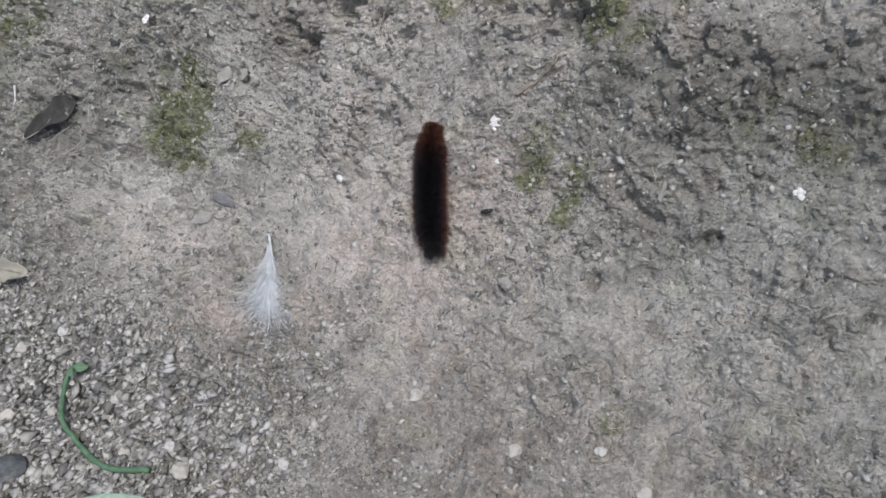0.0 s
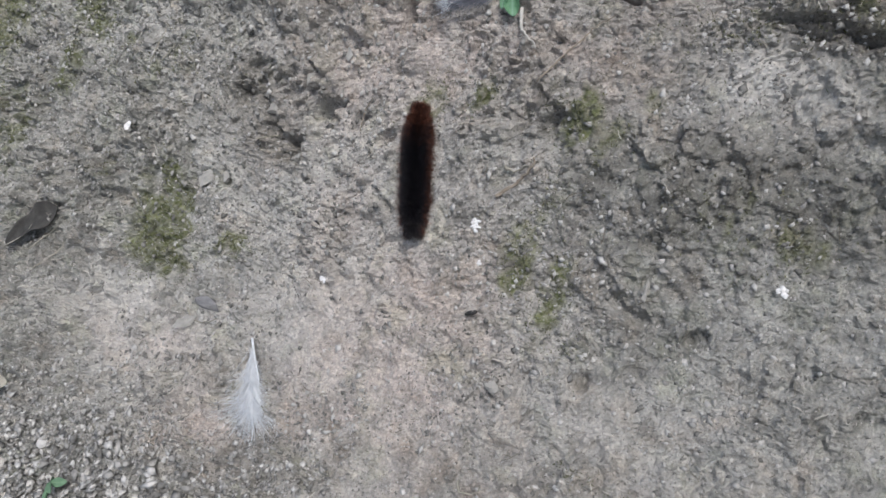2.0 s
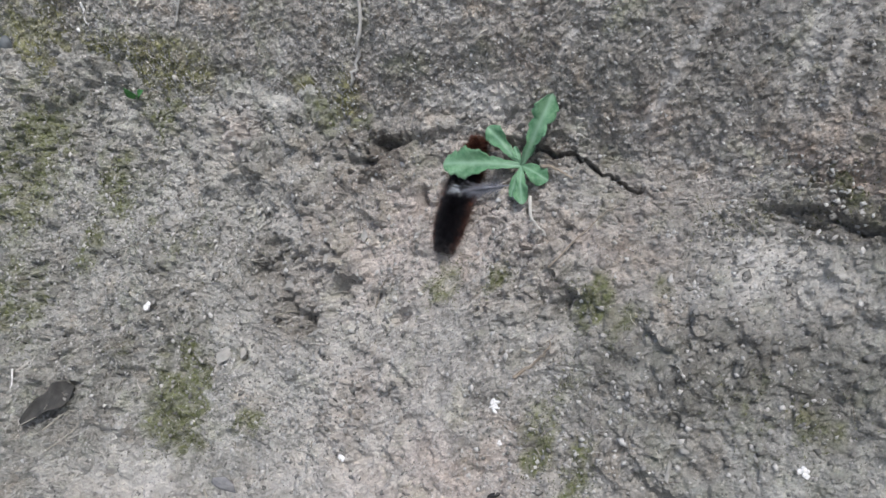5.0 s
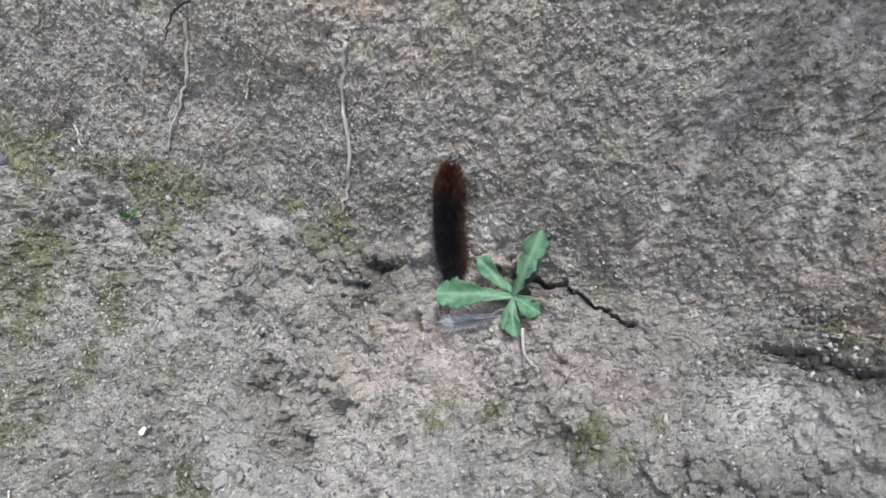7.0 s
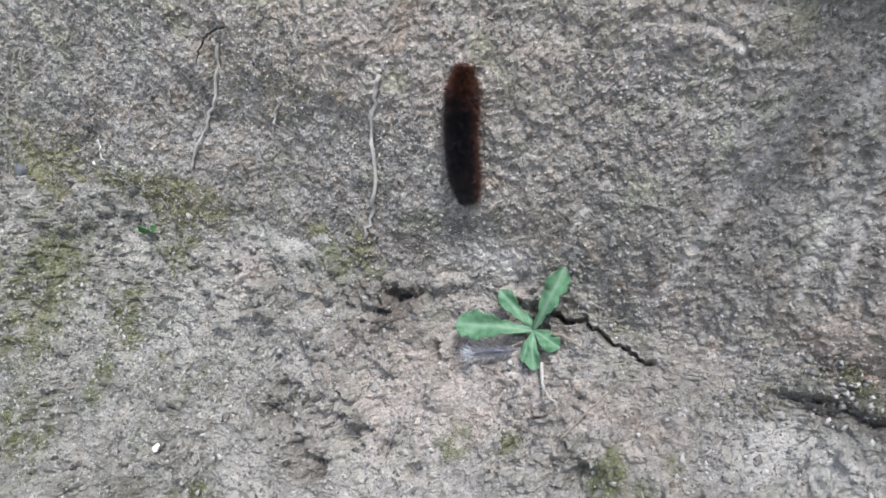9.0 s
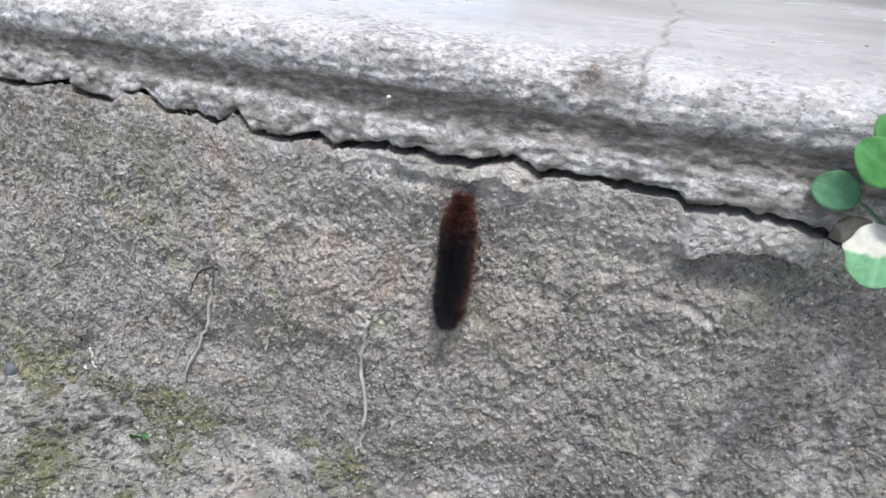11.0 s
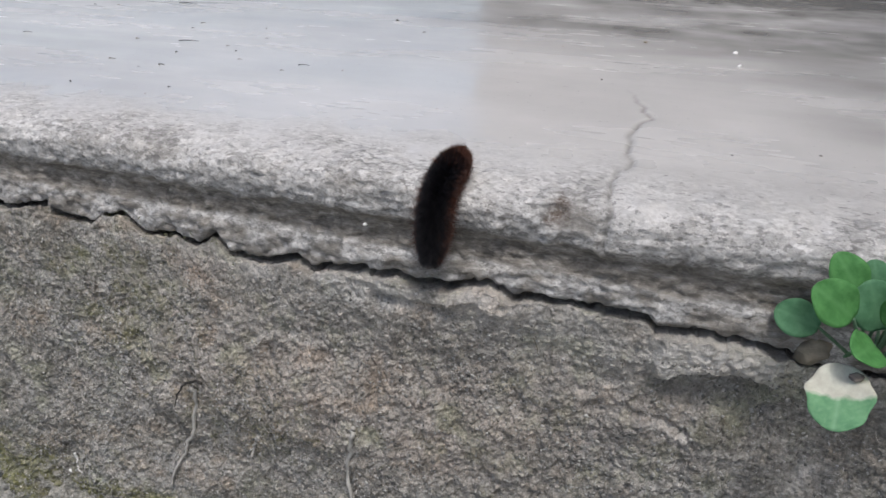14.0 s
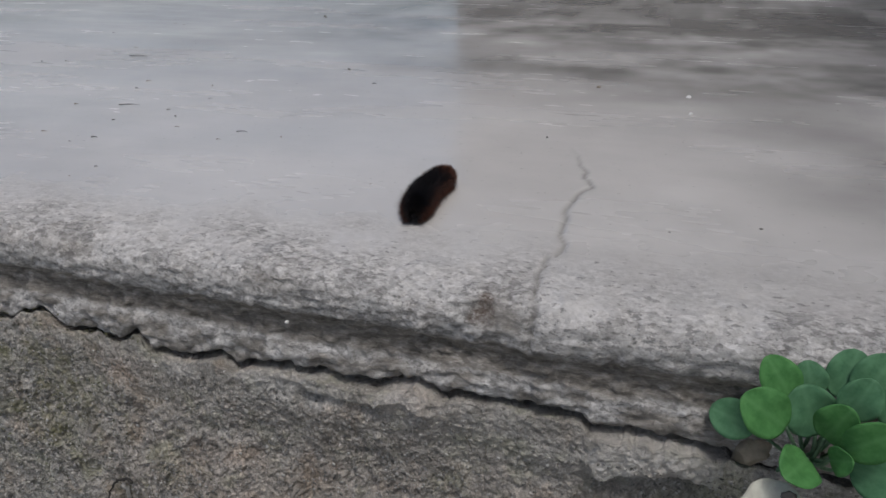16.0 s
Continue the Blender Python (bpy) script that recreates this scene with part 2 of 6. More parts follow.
def wall_y(x, z):
    """The rough rendered face of the plinth."""
    x, z = np.asarray(x, float), np.asarray(z, float)
    near = np.exp(-(np.maximum(np.abs(x), 0.4) - 0.4) * 2)
    calm = 0.35 + 0.65 * np.clip((0.385 - z + 0.012 * fbm(x, 0, z, 0.03, 2, 31)) / 0.03, 0, 1)
    y = 0.0030 * fbm(x, 0, z, 0.045, 3, 32) + 0.0007 * calm * fbm(x, 0, z * 0.8, 0.010, 4, 33, 0.6) + 0.0010 * calm * fbm(x * 2, 0, z * 0.6, 0.008, 3, 58)
    wx, wz = x + 0.003 * fbm(x, 0, z, 0.01, 2, 39), z + 0.003 * fbm(x, 0, z, 0.01, 2, 40)
    some = np.clip(0.5 + fbm(x, 0, z, 0.025, 2, 41), 0.1, 1)
    y = y - calm * (0.0015 * some * some * crumbs(wx + 0.3 * wz, wz * 0.8, 0.0066, 34) + 0.0016 * crumbs(wx - 0.2 * wz, wz * 0.85, 0.0032, 35))
    y = y - 0.0010 * calm * np.clip(0.6 - np.abs(fbm(x, 0, z * 1.3, 0.013, 3, 42)), 0, 1)
    y = y + 0.0014 * calm * np.clip(crumbs(wx, wz * 0.9, 0.017, 49) - 0.35, 0, 1)
    y = y + 0.0007 * fbm(x, 0, z, 0.0025, 2, 36)
    # plaster skin that still holds under the crack, with a broken lower edge
    cover = [(-0.010, 0.011, 0.393, 0.0024), (-0.075, -0.035, 0.391, 0.001), (0.125, 0.135, 0.378, 0.001)]
    ragged = 0.004 * fbm(x, 0, z, 0.009, 3, 48)
    for x0, x1, low, thick in cover:
        rim = low + 0.005 * np.sin((x - x0) / (x1 - x0) * 3.14) + 0.0025 * fbm(x, 0, 0, 0.007, 2, 37)
        y = y - thick * np.clip((z - rim) / 0.0008, 0, 1) * np.clip((x - x0 - ragged) / 0.002 + 0.5, 0, 1) * np.clip((x1 - x + ragged) / 0.002 + 0.5, 0, 1)
    # the largest plate, arched along its broken lower edge, hollow behind
    rim = np.interp(x, PLATE_X, PLATE_LOW) + 0.0012 * fbm(x, 0, 0, 0.006, 3, 37)
    inside = np.clip((x - 0.0765 + 0.24 * (z - 0.377) + 0.9 * ragged) / 0.005, 0, 1) * np.clip((0.1235 - x + 0.2 * (z - 0.385) + 0.3 * ragged) / 0.0012, 0, 1)
    y = y - 0.0046 * inside * np.clip((z - rim) / 0.0008, 0, 1) + 0.0065 * inside * np.clip((rim - z) / 0.0008, 0, 1) * np.exp(-np.maximum(rim - z, 0) / 0.006)
    # a thin curled flake below it
    bow = z - np.interp(x, [0.073, 0.0836, 0.0943, 0.0985], [0.3560, 0.3545, 0.3500, 0.3420])
    on = np.clip((x - 0.072) / 0.002, 0, 1) * np.clip((0.0985 - x) / 0.002, 0, 1)
    y = y - 0.0011 * on * np.exp(-(bow / 0.0011) ** 2) + 0.0022 * on * np.exp(-((bow - 0.0032) / 0.0018) ** 2)
    y = y + 0.003 * blob(x, z, -0.047, 0.3885, 0.0022, 0.005) + 0.003 * blob(x, z, 0.056, 0.357, 0.004, 0.0025)
    # the hollow where the web hangs
    y = y + 0.006 * blob(x, z, 0.135, 0.366, 0.03, 0.014) + 0.003 * blob(x, z, 0.10, 0.373, 0.018, 0.006)
    # the foot is eaten away behind the open seam
    y = y + 0.012 * blob(x, z, -0.05, 0.194, 0.018, 0.006) * np.clip(0.5 + 1.2 * fbm(x, 0, z, 0.005, 3, 57), 0, 1)
    y = y + 0.003 * blob(x, z, -0.022, 0.3905, 0.012, 0.002) + 0.004 * blob(x, z, -0.041, 0.3905, 0.004, 0.002)
    # dusty runs left by old roots
    for x0, z0, x1, z1, wide, tall in RUNS:
        s = np.clip((z - z1) / (z0 - z1), 0, 1)
        mid = x1 + (x0 - x1) * s + 0.002 * fbm(z, 0, 0, 0.02, 2, 38)
        y = y - tall * np.exp(-((x - mid) / wide) ** 2) * np.clip((z - z1) / 0.01, 0, 1) * np.clip((z0 - z) / 0.01, 0, 1)
    y = y + 0.0016 * np.exp(-np.maximum(crack_z(x) - z, 0) / 0.004)
    foot_z = ground_base(x, np.full_like(x, -0.03)) + 0.012
    foot = np.clip(WALL - seam_y(x) - 0.009, 0, 1) * np.exp(-(np.maximum(z - foot_z, 0) / 0.055) ** 2)
    return WALL + y * near - foot


# ---- materials ----
def mat_nodes(name):
    m = bpy.data.materials.new(name)
    m.use_nodes = True
    n = m.node_tree.nodes
    return m, n, m.node_tree.links, n["Principled BSDF"]


def n_coord(n, l, stretch=None):
    c = n.new("ShaderNodeTexCoord").outputs["Object"]
    if stretch:
        mp = n.new("ShaderNodeMapping")
        mp.inputs["Scale"].default_value = stretch
        l.new(c, mp.inputs[0])
        c = mp.outputs[0]
    return c


def n_noise(n, l, coord, scale, detail=4, rough=0.6, dist=0.0):
    t = n.new("ShaderNodeTexNoise")
    t.inputs["Scale"].default_value, t.inputs["Detail"].default_value = scale, detail
    t.inputs["Roughness"].default_value, t.inputs["Distortion"].default_value = rough, dist
    l.new(coord, t.inputs["Vector"])
    return t.outputs["Fac"]


def n_ramp(n, l, fac, stops):
    r = n.new("ShaderNodeValToRGB")
    e = r.color_ramp.elements
    while len(e) < len(stops):
        e.new(0.5)
    for k, (p, c) in enumerate(stops):
        e[k].position, e[k].color = p, (*c, 1) if len(c) == 3 else c
    l.new(fac, r.inputs[0])
    return r.outputs[0]


def n_mix(n, l, fac, a, b, mode="MIX"):
    m = n.new("ShaderNodeMix")
    m.data_type, m.blend_type = "RGBA", mode
    for value, slot in ((fac, 0), (a, 6), (b, 7)):
        if isinstance(value, (int, float)):
            m.inputs[slot].default_value = value
        elif isinstance(value, tuple):
            m.inputs[slot].default_value = (*value, 1)
        else:
            l.new(value, m.inputs[slot])
    return m.outputs[2]


def n_math(n, l, op, a, b=0.0, clamp=False):
    m = n.new("ShaderNodeMath")
    m.operation, m.use_clamp = op, clamp
    for value, slot in ((a, 0), (b, 1)):
        if isinstance(value, (int, float)):
            m.inputs[slot].default_value = value
        else:
            l.new(value, m.inputs[slot])
    return m.outputs[0]


def n_bump(n, l, p, height, strength, distance):
    b = n.new("ShaderNodeBump")
    b.inputs["Strength"].default_value, b.inputs["Distance"].default_value = strength, distance
    l.new(height, b.inputs["Height"])
    l.new(b.outputs[0], p.inputs["Normal"])


def n_attr(n, name):
    a = n.new("ShaderNodeAttribute")
    a.attribute_name = name
    return a.outputs["Fac"]


def grains(n, l, c, colour, light, dark):
    """Single pale and dark grains of sand on a colour."""
    v = n.new("ShaderNodeTexVoronoi")
    v.inputs["Scale"].default_value = 560
    shift = n.new("ShaderNodeTexNoise")
    shift.inputs["Scale"].default_value, shift.inputs["Detail"].default_value = 900, 2
    l.new(c, shift.inputs["Vector"])
    bent = n.new("ShaderNodeVectorMath")
    bent.operation = "MULTIPLY_ADD"
    bent.inputs[1].default_value = (0.0035, 0.0035, 0.0035)
    l.new(shift.outputs["Color"], bent.inputs[0])
    l.new(c, bent.inputs[2])
    l.new(bent.outputs[0], v.inputs["Vector"])
    sep = n.new("ShaderNodeSeparateColor")
    l.new(v.outputs["Color"], sep.inputs[0])
    pale = n_math(n, l, "GREATER_THAN", sep.outputs[0], 0.975)
    deep = n_math(n, l, "GREATER_THAN", sep.outputs[1], 0.90)
    close = n_math(n, l, "LESS_THAN", v.outputs["Distance"], 0.42)
    colour = n_mix(n, l, n_math(n, l, "MULTIPLY", pale, close), colour, light)
    return n_mix(n, l, n_math(n, l, "MULTIPLY", n_math(n, l, "MULTIPLY", deep, close), 0.45), colour, dark)


def earth_material(name, low, mid, high, warm, moss, moss_amount=1.0, fine=0.0022, grain=260, speckle=0.42, blush=0.8):
    m, n, l, p = mat_nodes(name)
    c = n_coord(n, l)
    big = n_noise(n, l, c, 30, 5, 0.6)
    col = n_ramp(n, l, big, [(0.25, low), (0.5, mid), (0.75, high)])
    col = n_mix(n, l, n_math(n, l, "MULTIPLY", n_attr(n, "warm"), 0.85), col, warm)
    tint = n_noise(n, l, c, 48, 3, 0.6)
    col = n_mix(n, l, blush, col, n_ramp(n, l, tint, [(0.3, (1.08, 0.965, 0.86)), (0.46, (1, 1, 1)), (0.54, (1, 1, 1)), (0.7, (0.95, 1.0, 0.83))]), "MULTIPLY")
    mid_grain = n_noise(n, l, c, grain, 4, 0.65)
    col = n_mix(n, l, speckle, col, n_ramp(n, l, mid_grain, [(0.3, (0.55, 0.55, 0.55)), (0.48, (0.95, 0.95, 0.95)), (0.66, (1.7, 1.69, 1.67))]), "MULTIPLY")
    lumps = n_noise(n, l, c, 75, 4, 0.65)
    col = n_mix(n, l, 0.58, col, n_ramp(n, l, lumps, [(0.34, (0.48, 0.475, 0.46)), (0.5, (1, 1, 1)), (0.68, (1.28, 1.27, 1.25))]), "MULTIPLY")
    fine_grain = n_noise(n, l, c, 900, 3, 0.7)
    col = n_mix(n, l, 0.5, col, n_ramp(n, l, fine_grain, [(0.3, (0.6, 0.6, 0.6)), (0.7, (1.4, 1.4, 1.4))]), "MULTIPLY")
    col = grains(n, l, c, col, (0.62, 0.60, 0.57), (0.05, 0.045, 0.04))
    # darkened patches: dark soil, and shade painted into hollows and recesses
    col = n_mix(n, l, n_math(n, l, "MULTIPLY", n_attr(n, "dirt_shade"), 0.75), col, n_mix(n, l, 1.0, col, (0.36, 0.345, 0.32), "MULTIPLY"))
    col = n_mix(n, l, n_math(n, l, "MULTIPLY", n_attr(n, "pale"), 0.85), col, n_mix(n, l, 0.72, col, (0.84, 0.81, 0.765)))
    spots = n_ramp(n, l, n_noise(n, l, c, 330, 4, 0.7), [(0.42, (0, 0, 0)), (0.62, (1, 1, 1))])
    patch = n_math(n, l, "MULTIPLY", n_attr(n, "moss"), moss_amount, True)
    amount = n_math(n, l, "MULTIPLY", patch, n_math(n, l, "ADD", n_math(n, l, "MULTIPLY", spots, 0.5), 0.5), True)
    green = n_ramp(n, l, n_noise(n, l, c, 140, 3), [(0.35, moss), (0.7, tuple(v * 1.9 for v in moss))])
    col = n_mix(n, l, amount, col, green)
    l.new(col, p.inputs["Base Color"])
    p.inputs["Roughness"].default_value = 0.93
    p.inputs["Specular IOR Level"].default_value = 0.25
    # granular relief: single grains over a rough ground
    grain_cells = n.new("ShaderNodeTexVoronoi")
    grain_cells.inputs["Scale"].default_value = 620
    l.new(c, grain_cells.inputs["Vector"])
    relief = n_math(n, l, "SUBTRACT", n_noise(n, l, c, 460, 6, 0.75), n_math(n, l, "MULTIPLY", grain_cells.outputs["Distance"], 0.45))
    n_bump(n, l, p, relief, 1.0, fine)
    return m


EARTH = earth_material("dry_earth", (0.238, 0.236, 0.217), (0.37, 0.366, 0.338), (0.486, 0.477, 0.449), (0.515, 0.456, 0.415), (0.112, 0.124, 0.055), blush=0.5)
RENDER = earth_material("weathered_render", (0.239, 0.228, 0.204), (0.372, 0.358, 0.33), (0.479, 0.472, 0.452), (0.493, 0.42, 0.364), (0.15, 0.15, 0.06), grain=430, speckle=0.6)


def cement_material():
    m, n, l, p = mat_nodes("trowelled_cement")
    c = n_coord(n, l)
    big = n_noise(n, l, c, 7, 5, 0.6)
    col = n_ramp(n, l, big, [(0.3, (0.525, 0.511, 0.498)), (0.5, (0.595, 0.581, 0.564)), (0.7, (0.65, 0.635, 0.615))])
    drag = n_noise(n, l, n_coord(n, l, (16, 40, 40)), 1.0, 5, 0.65)
    col = n_mix(n, l, 0.25, col, n_ramp(n, l, drag, [(0.3, (0.88, 0.88, 0.88)), (0.6, (1.04, 1.04, 1.04))]), "MULTIPLY")
    # the worn rim: blotched grey and white, with dark pits that thin out over the floor
    worn = n_attr(n, "worn")
    blot = n_noise(n, l, n_coord(n, l, (0.8, 1.1, 1.1)), 480, 5, 0.75)
    rim = n_ramp(n, l, blot, [(0.36, (0.25, 0.243, 0.234)), (0.46, (0.42, 0.411, 0.398)), (0.54, (0.51, 0.50, 0.486)), (0.64, (0.62, 0.61, 0.596))])
    chips = n.new("ShaderNodeTexVoronoi")
    chips.inputs["Scale"].default_value = 1.0
    l.new(n_coord(n, l, (260, 380, 420)), chips.inputs["Vector"])
    tone = n.new("ShaderNodeSeparateColor")
    l.new(chips.outputs["Color"], tone.inputs[0])
    tone = n_ramp(n, l, tone.outputs[0], [(0.0, (0.62, 0.62, 0.62)), (0.5, (1, 1, 1)), (1.0, (1.3, 1.3, 1.3))])
    rim = n_mix(n, l, 0.8, rim, tone, "MULTIPLY")
    col = n_mix(n, l, worn, col, rim)
    pits = n_noise(n, l, n_coord(n, l, (260, 420, 420)), 1.0, 4, 0.6)
    pits = n_math(n, l, "SUBTRACT", pits, n_math(n, l, "MULTIPLY", worn, 0.135))
    pits = n_ramp(n, l, pits, [(0.285, (1, 1, 1)), (0.325, (0, 0, 0))])
    col = n_mix(n, l, n_math(n, l, "MULTIPLY", pits, 0.6), col, (0.17, 0.165, 0.16))
    # dark brown for the groove: dirt plus the shade under the nose
    grime_shade = n_noise(n, l, n_coord(n, l, (90, 200, 330)), 1.0, 6, 0.75)
    dark_tone = n_ramp(n, l, grime_shade, [(0.36, (0.10, 0.09, 0.076)), (0.47, (0.19, 0.174, 0.152)), (0.56, (0.27, 0.25, 0.224)), (0.66, (0.40, 0.38, 0.348))])
    dark_tone = n_mix(n, l, 0.8, dark_tone, tone, "MULTIPLY")
    col = n_mix(n, l, n_attr(n, "grime_shade"), col, dark_tone)
    col = n_mix(n, l, n_math(n, l, "MULTIPLY", n_attr(n, "stain"), n_ramp(n, l, blot, [(0.35, (1, 1, 1)), (0.6, (0.3, 0.3, 0.3))]), True), col, (0.08, 0.05, 0.034))
    # stains and a painted dark reflection on the floor, as colour
    floor_dark = n_attr(n, "dirt_shade")
    col = n_mix(n, l, n_math(n, l, "MULTIPLY", floor_dark, 0.75), col, (0.12, 0.115, 0.105))
    l.new(col, p.inputs["Base Color"])
    rough = n_noise(n, l, n_coord(n, l, (5, 18, 10)), 1.0, 4, 0.6)
    r = n_ramp(n, l, rough, [(0.35, (0.10, 0.10, 0.10)), (0.65, (0.32, 0.32, 0.32))])
    dull = n_math(n, l, "MAXIMUM", worn, n_attr(n, "grime_shade"), True)
    r = n_mix(n, l, dull, r, (0.9, 0.9, 0.9))
    l.new(r, p.inputs["Roughness"])
    p.inputs["Specular IOR Level"].default_value = 0.65
    h = n_math(n, l, "ADD", n_math(n, l, "MULTIPLY", drag, 0.1), n_math(n, l, "SUBTRACT", n_math(n, l, "MULTIPLY", n_math(n, l, "MULTIPLY", blot, worn), 1.6), n_math(n, l, "MULTIPLY", pits, 0.7)))
    n_bump(n, l, p, h, 0.6, 0.0012)
    return m


CEMENT = cement_material()


def plain(name, stops, scale, rough=0.7, bump=0.3, dist=0.0004, metal=0.0, sub=0.0, spec=0.4, stretch=None, per_island=0.0):
    """A surface whose colour wanders between the stops at that scale."""
    m, n, l, p = mat_nodes(name)
    c = n_coord(n, l, stretch)
    f = n_noise(n, l, c, scale, 4, 0.6)
    if per_island:
        g = n.new("ShaderNodeNewGeometry").outputs["Random Per Island"]
        f = n_math(n, l, "ADD", n_math(n, l, "MULTIPLY", f, 1 - per_island), n_math(n, l, "MULTIPLY", g, per_island))
    k = len(stops) - 1
    l.new(n_ramp(n, l, f, [(0.25 + 0.5 * i / k, s) for i, s in enumerate(stops)]), p.inputs["Base Color"])
    p.inputs["Roughness"].default_value, p.inputs["Metallic"].default_value = rough, metal
    p.inputs["Specular IOR Level"].default_value = spec
    if sub:
        p.inputs["Transmission Weight"].default_value = 0.0
        p.inputs["Subsurface Weight"].default_value = sub
        p.inputs["Subsurface Radius"].default_value = (0.002, 0.003, 0.001)
    n_bump(n, l, p, n_noise(n, l, c, scale * 4, 3, 0.6), bump, dist)
    return m


PAINT = plain("limewashed_wall", [(0.08, 0.08, 0.077), (0.105, 0.104, 0.10), (0.13, 0.127, 0.124)], 3, 0.85, 0.3, 0.004)


# ---- mesh helpers ----
def grid_mesh(name, xs, ys, places, material, flip=False, attributes=None, smooth=True):
    """A sheet of len(ys) rows by len(xs) columns of places, as one mesh."""
    nx, ny = len(xs), len(ys)
    me = bpy.data.meshes.new(name)
    me.vertices.add(nx * ny)
    me.vertices.foreach_set("co", np.ascontiguousarray(places, np.float32).ravel())
    a = (np.arange(ny - 1)[:, None] * nx + np.arange(nx - 1)[None, :]).ravel()
    quad = np.stack([a, a + 1, a + 1 + nx, a + nx], 1)
    if flip:
        quad = quad[:, ::-1]
    me.loops.add(quad.size)
    me.loops.foreach_set("vertex_index", quad.ravel().astype(np.int32))
    me.polygons.add(len(quad))
    me.polygons.foreach_set("loop_start", np.arange(0, quad.size, 4, dtype=np.int32))
    me.polygons.foreach_set("use_smooth", np.full(len(quad), smooth))
    me.update(calc_edges=True)
    for key, values in (attributes or {}).items():
        at = me.attributes.new(key, "FLOAT", "POINT")
        at.data.foreach_set("value", np.ascontiguousarray(values, np.float32).ravel())
    me.materials.append(material)
    return new(name, me)


def spread(lo, hi, step, far, ratio=1.35):
    """Coordinates: even steps between lo and hi, then ever wider ones out to far on both sides."""
    mid = np.arange(lo, hi + step / 2, step)
    out, gap, at = [], step, 0.0
    while at < far:
        gap *= ratio
        at += gap
        out.append(at)
    out = np.array(out)
    return np.concatenate([lo - out[::-1], mid, hi + out])


def patches(x, y, some):
    total = np.zeros(np.broadcast(x, y).shape)
    for ax, ay, sx, sy, k in some:
        total = np.maximum(total, k * blob(x, y, ax, ay, sx, sy))
    return total


# ---- ground, plinth, cement floor ----
gx = spread(-0.37, 0.30, 0.0009, 60)
gy_in = np.concatenate([np.arange(-0.335, -0.043, 0.00062), np.arange(-0.043, -0.0155, 0.0003), np.arange(-0.0155, 0.004, 0.00062)])
gy = np.concatenate([[-60, -25, -10, -5, -2.5, -1.4, -0.9, -0.65, -0.52, -0.45, -0.41, -0.385, -0.365, -0.35, -0.342], gy_in, [0.012, 0.03]])
GX, GY = np.meshgrid(gx, gy)
wobble = 1 + 0.45 * fbm(GX, GY, 0, 0.012, 3, 51)
MOSS_BANK = [
    (-0.122, -0.118, 0.014, 0.013, 1.3), (-0.128, -0.106, 0.010, 0.008, 0.9), (-0.108, -0.132, 0.010, 0.006, 0.9), (-0.078, -0.116, 0.009, 0.005, 0.9), (-0.165, -0.108, 0.006, 0.006, 0.6),
    (0.0756, -0.0962, 0.008, 0.007, 0.8), (0.0786, -0.1042, 0.006, 0.005, 0.9), (0.0972, -0.1085, 0.006, 0.009, 0.9), (0.0818, -0.0874, 0.006, 0.007, 0.6), (0.110, -0.124, 0.006, 0.006, 0.6),
    (0.0816, -0.0650, 0.009, 0.006, 0.9), (0.0994, -0.0678, 0.008, 0.006, 0.6), (0.112, -0.0572, 0.010, 0.004, 0.6), (0.008, -0.061, 0.010, 0.006, 0.8), (0.034, -0.060, 0.010, 0.004, 0.7),
]
MOSS_EDGE = [
    (0.138, -0.037, 0.02, 0.006, 0.5), (0.171, -0.022, 0.02, 0.012, 0.6), (-0.219, -0.072, 0.007, 0.009, 1.0), (-0.288, -0.049, 0.03, 0.025, 0.9),
    (-0.215, -0.050, 0.018, 0.010, 0.8), (-0.27, -0.10, 0.03, 0.02, 0.6), (-0.19, -0.02, 0.025, 0.012, 0.7), (-0.075, -0.014, 0.02, 0.006, 0.6), (0.165, -0.080, 0.030, 0.007, 0.5), (0.1525, -0.1700, 0.006, 0.008, 0.6), (0.128, -0.160, 0.010, 0.002, 0.6), (-0.16, -0.06, 0.03, 0.012, 0.45),
]
MOSS = MOSS_BANK + MOSS_EDGE
WARM = [
    (0.0, -0.045, 0.05, 0.02, 1.0), (0.035, -0.14, 0.045, 0.035, 1.0), (-0.10, -0.165, 0.03, 0.012, 0.7), (-0.02, -0.10, 0.02, 0.02, 0.6), (-0.045, -0.19, 0.03, 0.015, 0.7), (0.16, -0.025, 0.02, 0.01, 0.7), (0.09, -0.05, 0.03, 0.012, 0.7),
    (-0.137, -0.026, 0.008, 0.006, 0.8), (0.1, -0.03, 0.03, 0.02, 0.5), (0.12, -0.2, 0.08, 0.04, 0.5), (-0.05, -0.05, 0.03, 0.02, 0.5),
]
# dark earth, and the shade of hollows and open seam put into colour
DIRT_SHADE = [
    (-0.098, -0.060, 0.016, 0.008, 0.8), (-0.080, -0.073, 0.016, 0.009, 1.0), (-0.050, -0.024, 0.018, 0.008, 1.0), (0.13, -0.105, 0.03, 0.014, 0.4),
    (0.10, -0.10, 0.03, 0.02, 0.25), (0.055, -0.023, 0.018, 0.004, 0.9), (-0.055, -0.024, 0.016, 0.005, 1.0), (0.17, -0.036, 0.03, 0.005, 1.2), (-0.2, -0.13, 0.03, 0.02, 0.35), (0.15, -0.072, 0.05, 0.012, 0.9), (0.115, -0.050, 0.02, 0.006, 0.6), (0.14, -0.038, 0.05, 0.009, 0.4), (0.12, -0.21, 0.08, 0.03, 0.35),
]
